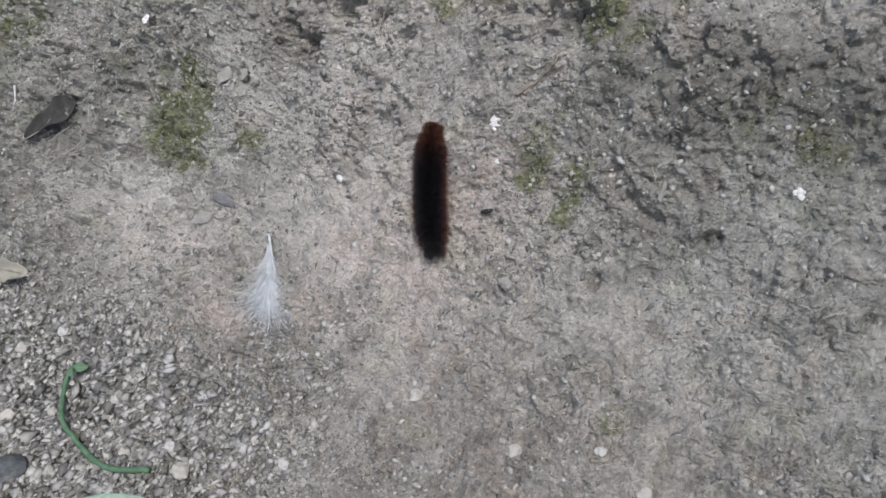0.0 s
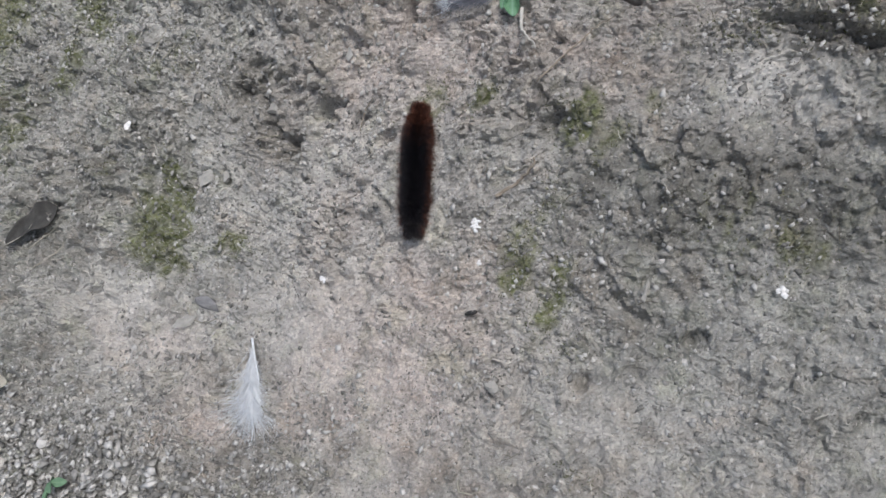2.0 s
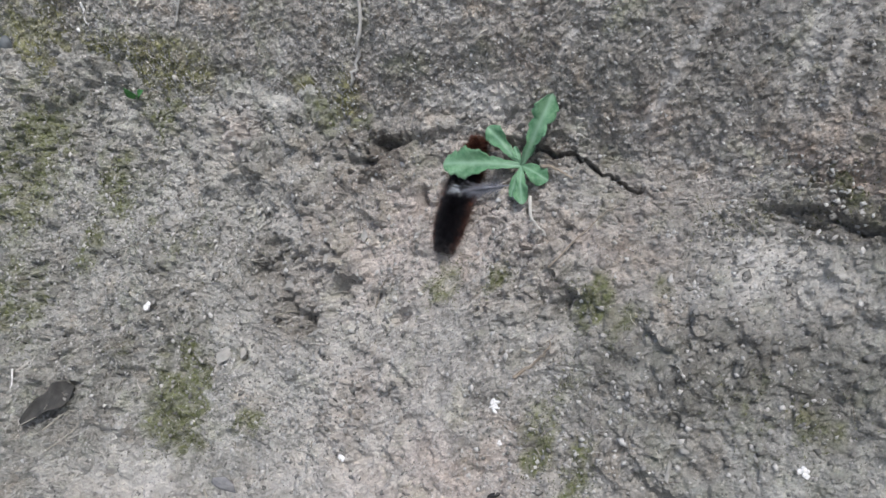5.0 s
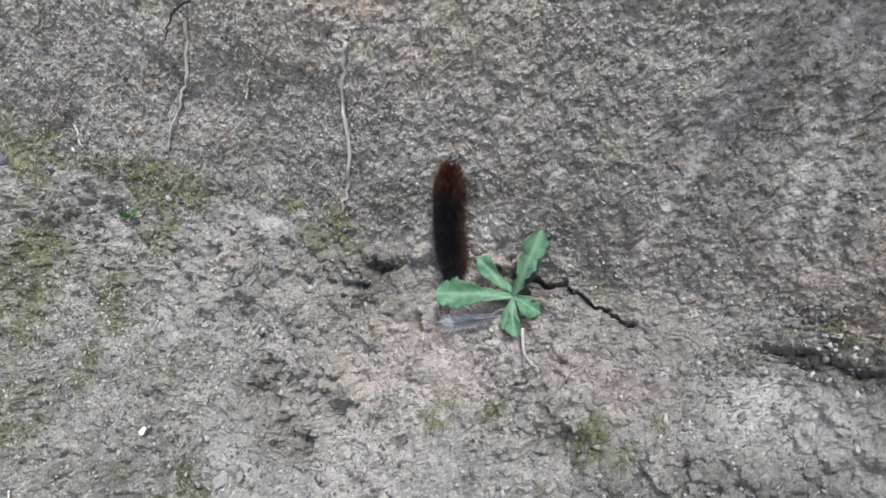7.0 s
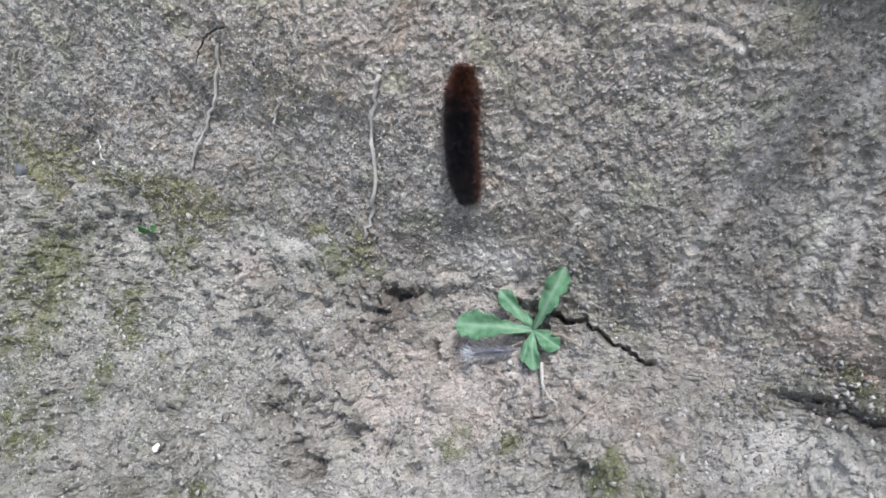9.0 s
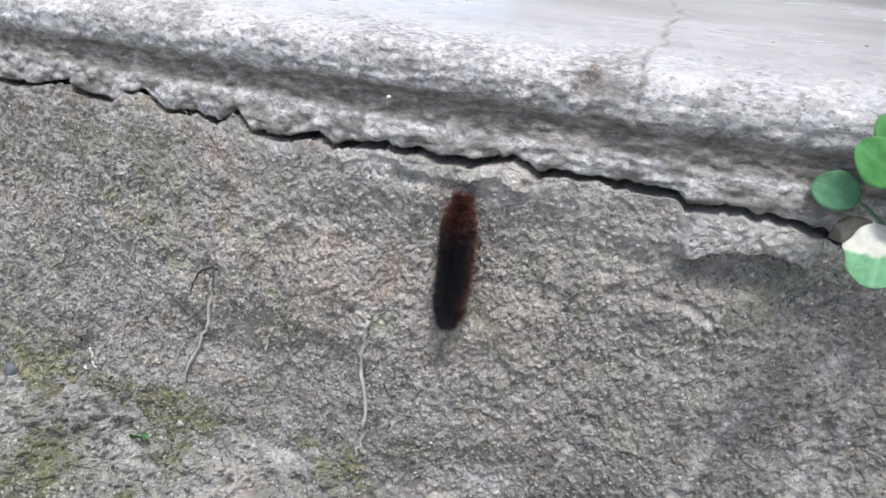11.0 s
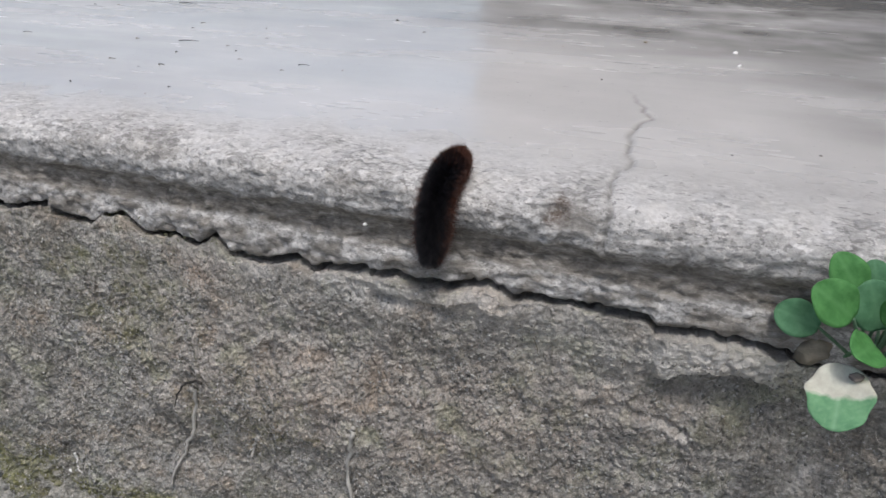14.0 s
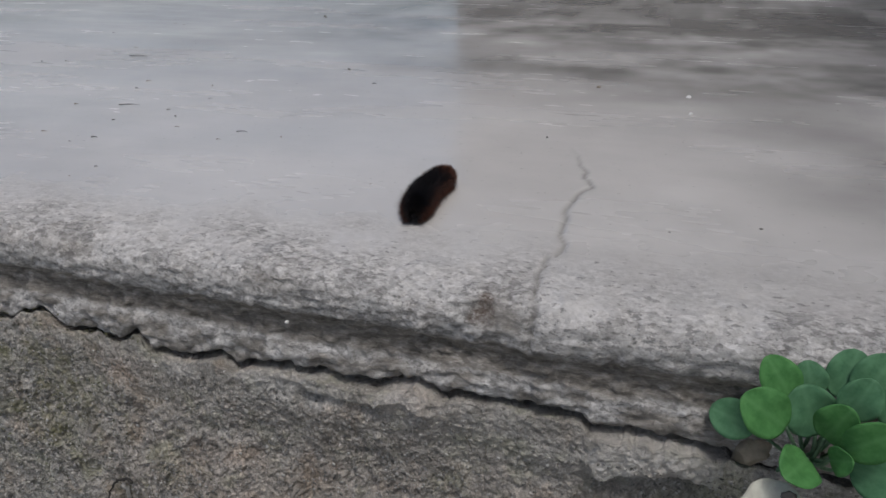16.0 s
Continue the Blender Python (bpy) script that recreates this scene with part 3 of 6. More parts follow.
PALE = [(0.145, -0.048, 0.018, 0.008, 0.75), (0.165, -0.052, 0.010, 0.005, 0.6), (-0.06, -0.085, 0.04, 0.02, 0.35), (-0.03, -0.12, 0.04, 0.03, 0.3), (-0.11, -0.18, 0.04, 0.02, 0.3), (-0.155, -0.03, 0.02, 0.008, 0.5), (0.15, -0.14, 0.06, 0.03, 0.12), (-0.13, -0.155, 0.04, 0.012, 0.5)]
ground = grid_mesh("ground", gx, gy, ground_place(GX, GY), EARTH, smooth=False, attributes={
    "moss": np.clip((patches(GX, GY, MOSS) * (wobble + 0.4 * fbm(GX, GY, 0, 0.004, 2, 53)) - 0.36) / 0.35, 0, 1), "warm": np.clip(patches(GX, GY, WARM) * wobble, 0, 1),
    "dirt_shade": np.clip(patches(GX, GY, DIRT_SHADE) * wobble, 0, 1), "pale": np.clip(patches(GX, GY, PALE) * wobble, 0, 1)})
tagged(ground, "bank of dry grey-brown crumbly earth with moss patches", "ground", kind="structure")

# plinth: rough face, turned in at the crack, with a body behind
wx = spread(-0.37, 0.26, 0.0009, 6)
wz = np.arange(0.13, 0.3785, 0.0009)
WX, WT = np.meshgrid(wx, np.concatenate([[-0.3, 0.0, 0.06, 0.1], wz, np.linspace(0.379, 1.0, 28)[1:] * 0 + np.linspace(0.3795, 0.402, 27)]))
lip_low = crack_z(WX) - crack_gap(WX) / 2
WZ = np.where(WT > 0.375, 0.375 + (WT - 0.375) * (lip_low - 0.375) / 0.027, WT)
WY = wall_y(WX, WZ)
top_in = np.stack([WX[-1], WY[-1] + 0.0015, WZ[-1] + 0.0001], -1)
slope_in = np.stack([WX[-1], WY[-1] + 0.0040, WZ[-1] - 0.0020], -1)
back_in = np.stack([WX[-1], np.full(len(wx), 0.03), WZ[-1] - 0.0040], -1)
far_top = np.stack([WX[-1], np.full(len(wx), 0.25), WZ[-1] - 0.0040], -1)
far_low = np.stack([WX[-1], np.full(len(wx), 0.25), np.full(len(wx), -0.3)], -1)
sheet = np.concatenate([np.stack([WX, WY, WZ], -1), [top_in, slope_in, back_in, far_top, far_low]])
AX, AZ = sheet[..., 0], sheet[..., 2]
wob = 1 + 0.45 * fbm(AX, 0, AZ, 0.012, 3, 52)
run_mark = np.zeros_like(AX)
for x0, z0, x1, z1, wide, _ in RUNS:
    along = np.clip((AZ - z1) / (z0 - z1), 0, 1)
    run_mark = np.maximum(run_mark, np.exp(-((AX - x1 - (x0 - x1) * along) / (wide * 1.3)) ** 2) * ((AZ > z1) & (AZ < z0)))
W_MOSS = [(-0.20, 0.212, 0.03, 0.012, 1.2), (-0.20, 0.36, 0.05, 0.03, 0.45), (-0.12, 0.30, 0.04, 0.03, 0.4), (-0.245, 0.200, 0.025, 0.014, 1.2), (-0.205, 0.205, 0.02, 0.012, 1.1), (-0.186, 0.217, 0.012, 0.006, 0.8), (-0.097, 0.217, 0.010, 0.005, 0.7), (-0.30, 0.2, 0.04, 0.04, 0.7), (-0.075, 0.215, 0.012, 0.012, 0.7), (-0.155, 0.20, 0.03, 0.015, 0.45), (-0.22, 0.235, 0.03, 0.02, 0.4), (0.17, 0.25, 0.03, 0.02, 0.15), (-0.18, 0.40, 0.03, 0.012, 0.25)]
W_WARM = [(-0.10, 0.33, 0.05, 0.03, 0.5), (0.0, 0.34, 0.05, 0.03, 0.4), (0.089, 0.241, 0.010, 0.010, 0.7), (-0.02, 0.315, 0.015, 0.012, 0.8), (-0.064, 0.226, 0.006, 0.008, 0.7), (0.0, 0.40, 0.012, 0.006, 0.6), (-0.3, 0.335, 0.03, 0.008, 0.5), (0.02, 0.26, 0.01, 0.02, 0.4), (0.03, 0.355, 0.05, 0.016, 0.45), (-0.09, 0.345, 0.03, 0.012, 0.4), (-0.14, 0.385, 0.012, 0.006, 0.6), (0.07, 0.36, 0.02, 0.008, 0.5), (0.18, 0.238, 0.03, 0.018, 1.0)]
# shade painted along the foot, under the plaster and at right; some brown soil
W_DIRT_SHADE = [(-0.05, 0.235, 0.05, 0.016, 0.5), (0.12, 0.26, 0.05, 0.03, 0.35), (0.15, 0.31, 0.06, 0.04, 0.3), (-0.07, 0.222, 0.02, 0.012, 0.7), (-0.12, 0.215, 0.03, 0.010, 0.4), (0.21, 0.29, 0.05, 0.06, 0.5), (-0.085, 0.212, 0.02, 0.006, 0.9), (0.05, 0.225, 0.03, 0.004, 0.7), (0.13, 0.36, 0.03, 0.012, 0.5), (0.09, 0.372, 0.02, 0.006, 0.4), (0.15, 0.33, 0.05, 0.03, 0.15), (0.0, 0.215, 0.04, 0.005, 0.6)]
W_PALE = [(0.086, 0.389, 0.008, 0.007, 1.1), (0.100, 0.393, 0.012, 0.005, 1.1), (0.115, 0.392, 0.008, 0.006, 1.1), (0.079, 0.3555, 0.006, 0.0012, 0.5), (0.092, 0.3515, 0.004, 0.002, 0.5), (0.0, 0.400, 0.010, 0.004, 0.8), (-0.055, 0.395, 0.02, 0.003, 0.6), (0.008, 0.231, 0.013, 0.006, 1.5), (-0.11, 0.391, 0.01, 0.003, 0.7), (0.04, 0.385, 0.03, 0.015, 0.3)]
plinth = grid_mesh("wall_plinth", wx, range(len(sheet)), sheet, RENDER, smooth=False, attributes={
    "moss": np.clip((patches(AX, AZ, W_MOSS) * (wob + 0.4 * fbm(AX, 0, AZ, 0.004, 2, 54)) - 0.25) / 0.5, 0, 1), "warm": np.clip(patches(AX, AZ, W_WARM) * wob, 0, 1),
    "dirt_shade": np.clip(patches(AX, AZ, W_DIRT_SHADE) * wob, 0, 1), "pale": np.clip(np.maximum(patches(AX, AZ, W_PALE), 0.6 * run_mark) * wob, 0, 1)})
tagged(plinth, "low plinth wall of rough weathered grey render", "wall", kind="structure")

# floor slab: from inside the crack round the bead, the groove and the worn nose, over the top
RIM = [(0.03, 0.0), (0.004, 0.0), (-0.0066, 0.0002), (-0.0078, 0.0012), (-0.0084, 0.006), (-0.0076, 0.0105), (-0.0062, 0.0145), (-0.0048, 0.0190), (-0.0044, 0.0230),
       (-0.0060, 0.0265), (-0.0092, 0.0300), (-0.0106, 0.0355), (-0.0098, 0.0405), (-0.0070, 0.0446), (-0.0020, 0.0472), (0.006, 0.0488), (0.016, 0.0496), (0.03, 0.05)]
rim_s = np.concatenate([[0], np.cumsum(np.hypot(*np.diff(np.array(RIM), axis=0).T))])
ss = np.concatenate([[0, 0.01, 0.02, 0.024], np.arange(0.026, rim_s[-1], 0.0011)])
prof_y, prof_h = np.interp(ss, rim_s, [r[0] for r in RIM]), np.interp(ss, rim_s, [r[1] for r in RIM])
for _ in range(3):
    prof_y[19:-2] = (prof_y[18:-3] + 2 * prof_y[19:-2] + prof_y[20:-1]) / 4
    prof_h[19:-2] = (prof_h[18:-3] + 2 * prof_h[19:-2] + prof_h[20:-1]) / 4
ty = np.concatenate([np.arange(0.0325, 0.24, 0.003), np.arange(0.243, 0.7, 0.008), np.arange(0.71, REAR, 0.06), [REAR]])
sx = spread(-0.37, 0.26, 0.0013, 6)
PY, PH = np.concatenate([prof_y, ty]), np.concatenate([prof_h, np.full(len(ty), 0.05)])
SX, SY = np.meshgrid(sx, PY)
_, SH = np.meshgrid(sx, PH)
low = crack_z(SX) + crack_gap(SX) / 2
low = 0.40 + (low - 0.40) * np.clip((0.016 - SH) / 0.012, 0, 1)
SZ = low + (TOP - low) * SH / 0.05
front = np.clip((0.02 - SY) / 0.03, 0, 1) * np.exp(-(np.maximum(np.abs(SX), 0.4) - 0.4) * 2)
lump = 0.0016 * fbm(SX, SY, SZ, 0.03, 3, 61) + 0.0005 * fbm(SX, SY, SZ * 2, 0.007, 3, 62)
under = np.clip((0.036 - SH) / 0.004, 0, 1)
SY = SY - front * under * (0.0015 * crumbs(SX * 0.7, SZ, 0.0042, 73) + 0.0012 * fbm(SX, 0, SZ, 0.005, 3, 74))
SY = SY + front * (lump + 0.0008 * fbm(SX * 0.3, SY, SZ * 2, 0.004, 2, 63) - 0.0008 * crumbs(SX, SZ, 0.004, 64)) * np.clip(SH / 0.003, 0, 1)
SZ = SZ + 0.0012 * fbm(SX, SY, 0, 0.25, 3, 65) * np.clip((SY - 0.0) / 0.1, 0, 1) + 0.0007 * fbm(SX, SY, 0, 0.009, 4, 66) * np.clip((0.035 - np.abs(SY)) / 0.03, 0, 1) * np.clip((SH - 0.03) / 0.01, 0, 1)
# a fine crack runs over the floor and down the nose
LINE = [(-0.02, 0.0508), (0.018, 0.0478), (0.039, 0.0515), (0.088, 0.046), (0.119, 0.053), (0.154, 0.043), (0.186, 0.032), (0.212, 0.012)]
line_x = np.interp(SY, [a for a, _ in LINE], [b for _, b in LINE]) + 0.0014 * fbm(SX * 0, SY, SZ, 0.009, 3, 67)
cut = np.exp(-((SX - line_x) / 0.0011) ** 2) * np.clip((0.19 - SY) / 0.05, 0, 1) * np.clip((SH - 0.028) / 0.005, 0, 1)
SZ = SZ - 0.0012 * cut * np.clip((SY + 0.008) / 0.006, 0, 1)
SY = SY + 0.0015 * cut * np.clip((0.004 - SY) / 0.006, 0, 1)
# a lighter mend on the nose beside it, and a chipped hollow
mend = np.clip(1.6 - np.sqrt(((SX - 0.066) / 0.012) ** 2 + ((SY - 0.0) / 0.008) ** 2), 0, 1) * np.clip((SH - 0.03) / 0.006, 0, 1)
SY = SY - 0.0012 * mend * np.clip((0.01 - SY) / 0.01, 0, 1)
SY = SY + 0.003 * blob(SX, SZ, 0.03, 0.4415, 0.003, 0.003) + 0.0015 * blob(SX, SZ, 0.038, 0.440, 0.007, 0.003)
edge_w = fbm(SX, SY, SZ, 0.02, 3, 68)
worn = 0.97 * np.clip((0.060 + 0.018 * edge_w - SY) / 0.066, 0, 1) ** 1.5 * np.clip((SH - 0.0250) / 0.003, 0, 1)
# groove band with the nose's shade painted in; bead and nose patches are dirt
grime_shade = np.clip((SH - 0.0125 + 0.0025 * edge_w) / 0.003, 0, 1) * np.clip((0.0295 + 0.003 * edge_w - SH) / 0.003, 0, 1)
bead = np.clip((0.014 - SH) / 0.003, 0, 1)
grime_shade = np.maximum(grime_shade, bead * np.clip(0.45 + 0.9 * fbm(SX, SY, SZ * 1.5, 0.010, 3, 70), 0, 0.9))
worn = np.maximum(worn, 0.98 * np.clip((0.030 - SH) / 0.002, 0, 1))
grime_shade = np.maximum(grime_shade, np.clip(patches(SX, SZ, [(0.038, 0.4395, 0.009, 0.004, 0.75), (0.012, 0.441, 0.006, 0.003, 0.4), (0.10, 0.440, 0.012, 0.003, 0.4), (-0.06, 0.441, 0.02, 0.003, 0.4), (-0.16, 0.442, 0.04, 0.004, 0.45)]) * (SY < 0.015) * (0.6 + 1.2 * edge_w), 0, 0.8))
# darker towards the back right: stain, with the dark reflection painted in
dirt_shade = np.clip(patches(SX, SY, [(0.14, 0.42, 0.20, 0.07, 0.8), (0.15, 0.75, 0.35, 0.22, 1.0), (0.02, 0.36, 0.05, 0.02, 0.4), (0.4, 0.4, 0.2, 0.3, 0.6)]) * (1 + 0.8 * fbm(SX, SY * 1.2, 0, 0.08, 4, 69, 0.6)), 0, 1)
dirt_shade = np.maximum(dirt_shade, 0.8 * cut)
stain = np.clip(patches(SX, SZ, [(0.031, 0.4415, 0.0018, 0.0026, 2.6), (0.028, 0.4385, 0.0018, 0.0014, 1.8), (0.075, 0.4295, 0.02, 0.002, 0.35), (-0.02, 0.431, 0.012, 0.002, 0.3), (0.008, 0.437, 0.008, 0.003, 0.35)]) * (SY < 0.02) * (1 + 0.6 * edge_w), 0, 1)
back = [np.stack([sx, np.full(len(sx), REAR), np.full(len(sx), 0.36)], -1), np.stack([sx, np.full(len(sx), 0.03), np.full(len(sx), 0.405)], -1)]
slab_sheet = np.concatenate([np.stack([SX, SY, SZ], -1), back])
pad = np.zeros((2, len(sx)))
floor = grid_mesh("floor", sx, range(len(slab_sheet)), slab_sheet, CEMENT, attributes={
    "worn": np.concatenate([worn * (1 - 0.4 * mend), pad]), "grime_shade": np.concatenate([grime_shade, pad]), "dirt_shade": np.concatenate([dirt_shade, pad]), "stain": np.concatenate([stain, pad])})
tagged(floor, "smooth grey trowelled cement floor with a worn moulded rim", "floor", kind="structure")


def part(name, bm, material, parent=None, label="", smooth=True):
    me = bpy.data.meshes.new(name)
    bm.to_mesh(me)
    bm.free()
    if smooth:
        me.polygons.foreach_set("use_smooth", np.ones(len(me.polygons), bool))
    me.materials.append(material)
    ob = new(name, me)
    ob.parent = parent
    return tagged(ob, label)


def box_bm(lo, hi):
    bm = bmesh.new()
    bmesh.ops.create_cube(bm, size=1)
    for v in bm.verts:
        v.co = Vector([l + (c + 0.5) * (h - l) for c, l, h in zip(v.co, lo, hi)])
    return bm


# the house wall that stands behind the floor
house = part("wall_house", box_bm((-0.78, REAR, 0.36), (0.86, REAR + 0.2, 3.2)), PAINT, smooth=False)
# an added wall, out of view, that keeps skylight off the right side
side = part("wall_blocker", box_bm((0.60, -0.5, -0.2), (0.86, REAR, 1.9)), PAINT, smooth=False)
tagged(side, "plain dark grey unseen wall added beside the floor to block skylight", "wall", kind="structure")
tagged(house, "plain dark grey weathered house wall behind the floor", "wall", kind="structure")


# ---- caterpillar ----
SKIN = plain("black_skin", [(0.004, 0.004, 0.005), (0.012, 0.010, 0.010)], 400, 0.6)
BLACK_HAIR = plain("black_hair", [(0.003, 0.003, 0.006), (0.008, 0.008, 0.012), (0.017, 0.014, 0.016)], 300, 0.55, per_island=0.7)
RUST_HAIR = plain("rust_hair", [(0.028, 0.010, 0.007), (0.066, 0.024, 0.014), (0.15, 0.057, 0.034)], 300, 0.55, per_island=0.7)
GREY_HAIR = plain("grey_hair", [(0.012, 0.010, 0.010), (0.03, 0.024, 0.022), (0.08, 0.066, 0.06)], 300, 0.6, per_island=0.7)
SEGMENTS, HIGH = 13, 0.0050


def hair_bm(rng, tufts, length, lean=-0.08, wide=0.0001, core=0.0032):
    """Tapered single hairs that fan out from tufts: angle round the body, place along it, count, spread."""
    bm = bmesh.new()
    for angle, along, count, fan in tufts:
        out = Vector((math.sin(angle), 0, math.cos(angle)))
        root = out * core
        for _ in range(count):
            way = (out + Vector((rng.gauss(0, fan), rng.gauss(lean, fan), rng.gauss(0, fan)))).normalized()
            size = length * (rng.uniform(0.7, 1.08) if count > 8 else rng.uniform(1.15, 1.5))
            bend = Vector((0, rng.gauss(-0.0004, 0.0006), -0.0006 * abs(out.x)))
            side = way.cross(Vector((rng.gauss(0, 1), rng.gauss(0, 1), rng.gauss(0, 1)))).normalized() * wide
            base = root + Vector((rng.gauss(0, 0.0005), along + rng.uniform(-0.0010, 0.0010), rng.gauss(0, 0.0005)))
            mid = base + way * size * 0.55 + bend * 0.4
            v = [bm.verts.new(c) for c in (base - side, base + side, mid + side * 0.7, mid - side * 0.7, base + way * size + bend)]
            bm.faces.new((v[0], v[1], v[2], v[3]))
            bm.faces.new((v[3], v[2], v[4]))
    return bm


def ring_bm(wide, long, tall):
    bm = bmesh.new()
    bmesh.ops.create_uvsphere(bm, u_segments=16, v_segments=10, radius=1)
    for v in bm.verts:
        v.co = Vector((v.co.x * wide, v.co.y * long, v.co.z * tall))
    return bm


def build_caterpillar():
    rng = random.Random(4)
    root = new("caterpillar")
    tagged(root, "woolly black caterpillar with rust-brown head end and side hairs", "caterpillar")
    made = []
    for k in range(SEGMENTS):
        f = k / (SEGMENTS - 1)
        wide = 0.0038 * (0.72, 0.92, 1, 1, 1, 1, 1, 1, 1, 1, 1, 0.9, 0.66)[k]
        core = wide * 0.84
        seg = part("body_segment", ring_bm(wide, 0.0029, wide * 0.95), SKIN, root)
        length = 0.0053 * (0.62, 0.82, 0.95, 1.0, 1.0, 1.0, 1.0, 1.0, 1.0, 1.0, 0.97, 0.86, 0.68)[k]
        lean = (0.75, 0.4, 0.15, 0, 0, 0, 0, -0.05, -0.05, -0.1, -0.25, -0.5, -0.9)[k]
        ring = [radians(a) for a in range(-120, 121, 20)]
        if k < 2:
            hair = part("hair", hair_bm(rng, [(a, y, 90, 0.34) for a in ring for y in (-0.001, 0.001)], length, lean, core=core), RUST_HAIR, seg, "rust-brown bristly hair")
        else:
            top = [(a, y, 95, 0.36) for a in ring if abs(a) < radians(82) for y in (-0.0010, 0.0010)]
            part("hair", hair_bm(rng, top, length, lean, core=core), BLACK_HAIR, seg, "dense black bristly hair")
            if k < 4:
                few = [(a, y, 55 if k == 2 else 22, 0.4) for a in ring for y in (0.0, 0.0016)]
                part("brown_hair", hair_bm(rng, few, length * 1.04, lean, core=core), RUST_HAIR, seg, "rust-brown hairs among the black")
            side = [(a, y, 60, 0.38) for a in ring if abs(a) > radians(72) for y in (-0.001, 0.001)]
            side += [(a, 0.0, 8, 0.6) for a in ring if abs(a) > radians(72)] * 2
            part("side_hair", hair_bm(rng, side, length * 1.12, lean, core=core), RUST_HAIR, seg, "rust-brown hair along the flank")
        if k >= SEGMENTS - 2:
            tail = [(radians(a), -0.001, 26, 0.45) for a in range(-100, 101, 25)]
            bm = hair_bm(rng, tail, 0.0056, -1.3, core=core * 0.7)
            part("tail_hair", bm, GREY_HAIR, seg, "longer grey-brown tail hair")
        if k == 0:
            part("face_hair", hair_bm(rng, [(radians(a), 0.001, 30, 0.5) for a in range(-150, 180, 30)], 0.0042, 2.2, core=0.0012), RUST_HAIR, seg, "rust-brown hair over the head")
            headcap = part("head", ring_bm(0.0021, 0.0018, 0.0020), plain("head_shell", [(0.02, 0.008, 0.004), (0.05, 0.018, 0.008)], 500, 0.3), seg, "small shiny dark brown head")
            headcap.location = (0, 0.0028, -0.0006)
        if k == SEGMENTS - 1:
            part("rear_hair", hair_bm(rng, [(radians(a), -0.001, 40, 0.5) for a in range(-150, 180, 30)], 0.0044, -2.2, core=0.0012), BLACK_HAIR, seg, "black hair over the rear end")
        for a in (-1, 1):
            leg = part("leg", ring_bm(0.0006, 0.0007, 0.0016), SKIN, seg)
            leg.location = (a * 0.0018, 0, -0.0040)
        made.append(seg)
    return root, made


caterpillar, rings = build_caterpillar()


def crawl_line():
    """The middle of the body over bank, plinth and floor, as y, z; with the length run."""
    y = np.arange(-0.24, -0.0185, 0.001)
    track = trail_x(y)
    relief = np.max([ground_bump(track + d, y) for d in (-0.004, -0.002, 0, 0.002, 0.004)], axis=0)
    relief = np.convolve(np.pad(relief, 5, mode="edge"), np.ones(11) / 11, mode="valid")
    z = ground_base(np.full_like(y, 0.0), y) + HIGH * 1.40 + 1.3 * relief
    keep = z < 0.235
    pts = list(zip(y[keep], z[keep])) + [(-0.0205, h) for h in np.arange(0.236, 0.40, 0.002)]
    pts += [(-0.0195, h) for h in np.arange(0.40, 0.445, 0.002)] + [(-0.016, 0.449), (-0.011, 0.4525), (-0.005, 0.4545)] + [(d, TOP + HIGH) for d in np.arange(0.0, 0.3, 0.002)]
    pts = np.array(pts)
    for _ in range(12):
        pts[1:-1] = (pts[:-2] + 2 * pts[1:-1] + pts[2:]) / 4
    return pts, np.concatenate([[0], np.cumsum(np.hypot(*np.diff(pts, axis=0).T))])


LINE_PTS, LINE_RUN = crawl_line()
# seconds, then x and run of the front end, x and run of the rear end
CRAWL = [
    (0, 0.0244, 0.1692, 0.0501, 0.1096),
    (0.5, 0.0127, 0.1853, 0.0347, 0.1207),
    (1, 0.0178, 0.1978, 0.0281, 0.1361),
    (1.5, 0.0233, 0.2074, 0.0259, 0.1468),
    (2, 0.0060, 0.2284, 0.0256, 0.1634),
    (2.5, 0.0039, 0.2512, 0.0203, 0.1839),
    (3, 0.0116, 0.2608, 0.0145, 0.1978),
    (3.5, 0.0117, 0.2727, 0.0134, 0.2089),
    (4, 0.0120, 0.2823, 0.0100, 0.2249),
    (4.2, 0.0103, 0.2856, 0.0100, 0.2249),
    (6.3, 0.0024, 0.3399, -0.0038, 0.2791),
    (6.5, -0.0011, 0.3421, -0.0036, 0.2823),
    (7, -0.0044, 0.3602, -0.0005, 0.2965),
    (7.5, -0.0098, 0.3762, 0.0002, 0.3068),
    (8, -0.0111, 0.3882, 0.0009, 0.3309),
    (8.5, -0.0149, 0.4022, -0.0041, 0.3421),
    (9, -0.0153, 0.4222, -0.0089, 0.3562),
    (9.5, -0.0225, 0.4422, -0.0103, 0.3762),
    (10, -0.0225, 0.4542, -0.0163, 0.3902),
    (10.2, -0.0156, 0.4642, -0.0168, 0.3982),
    (12.3, -0.0090, 0.5162, -0.0179, 0.4522),
    (12.5, -0.0120, 0.5242, -0.0170, 0.4602),
    (13, -0.0155, 0.5349, -0.0160, 0.4682),
    (13.5, -0.0158, 0.5480, -0.0180, 0.4916),
    (14, -0.0149, 0.5662, -0.0188, 0.5082),
    (14.5, -0.0159, 0.5822, -0.0191, 0.5242),
    (15, -0.0180, 0.6075, -0.0126, 0.5462),
    (15.5, -0.0225, 0.6315, -0.0118, 0.5705),
    (16, -0.0176, 0.6615, -0.0159, 0.6005),
]


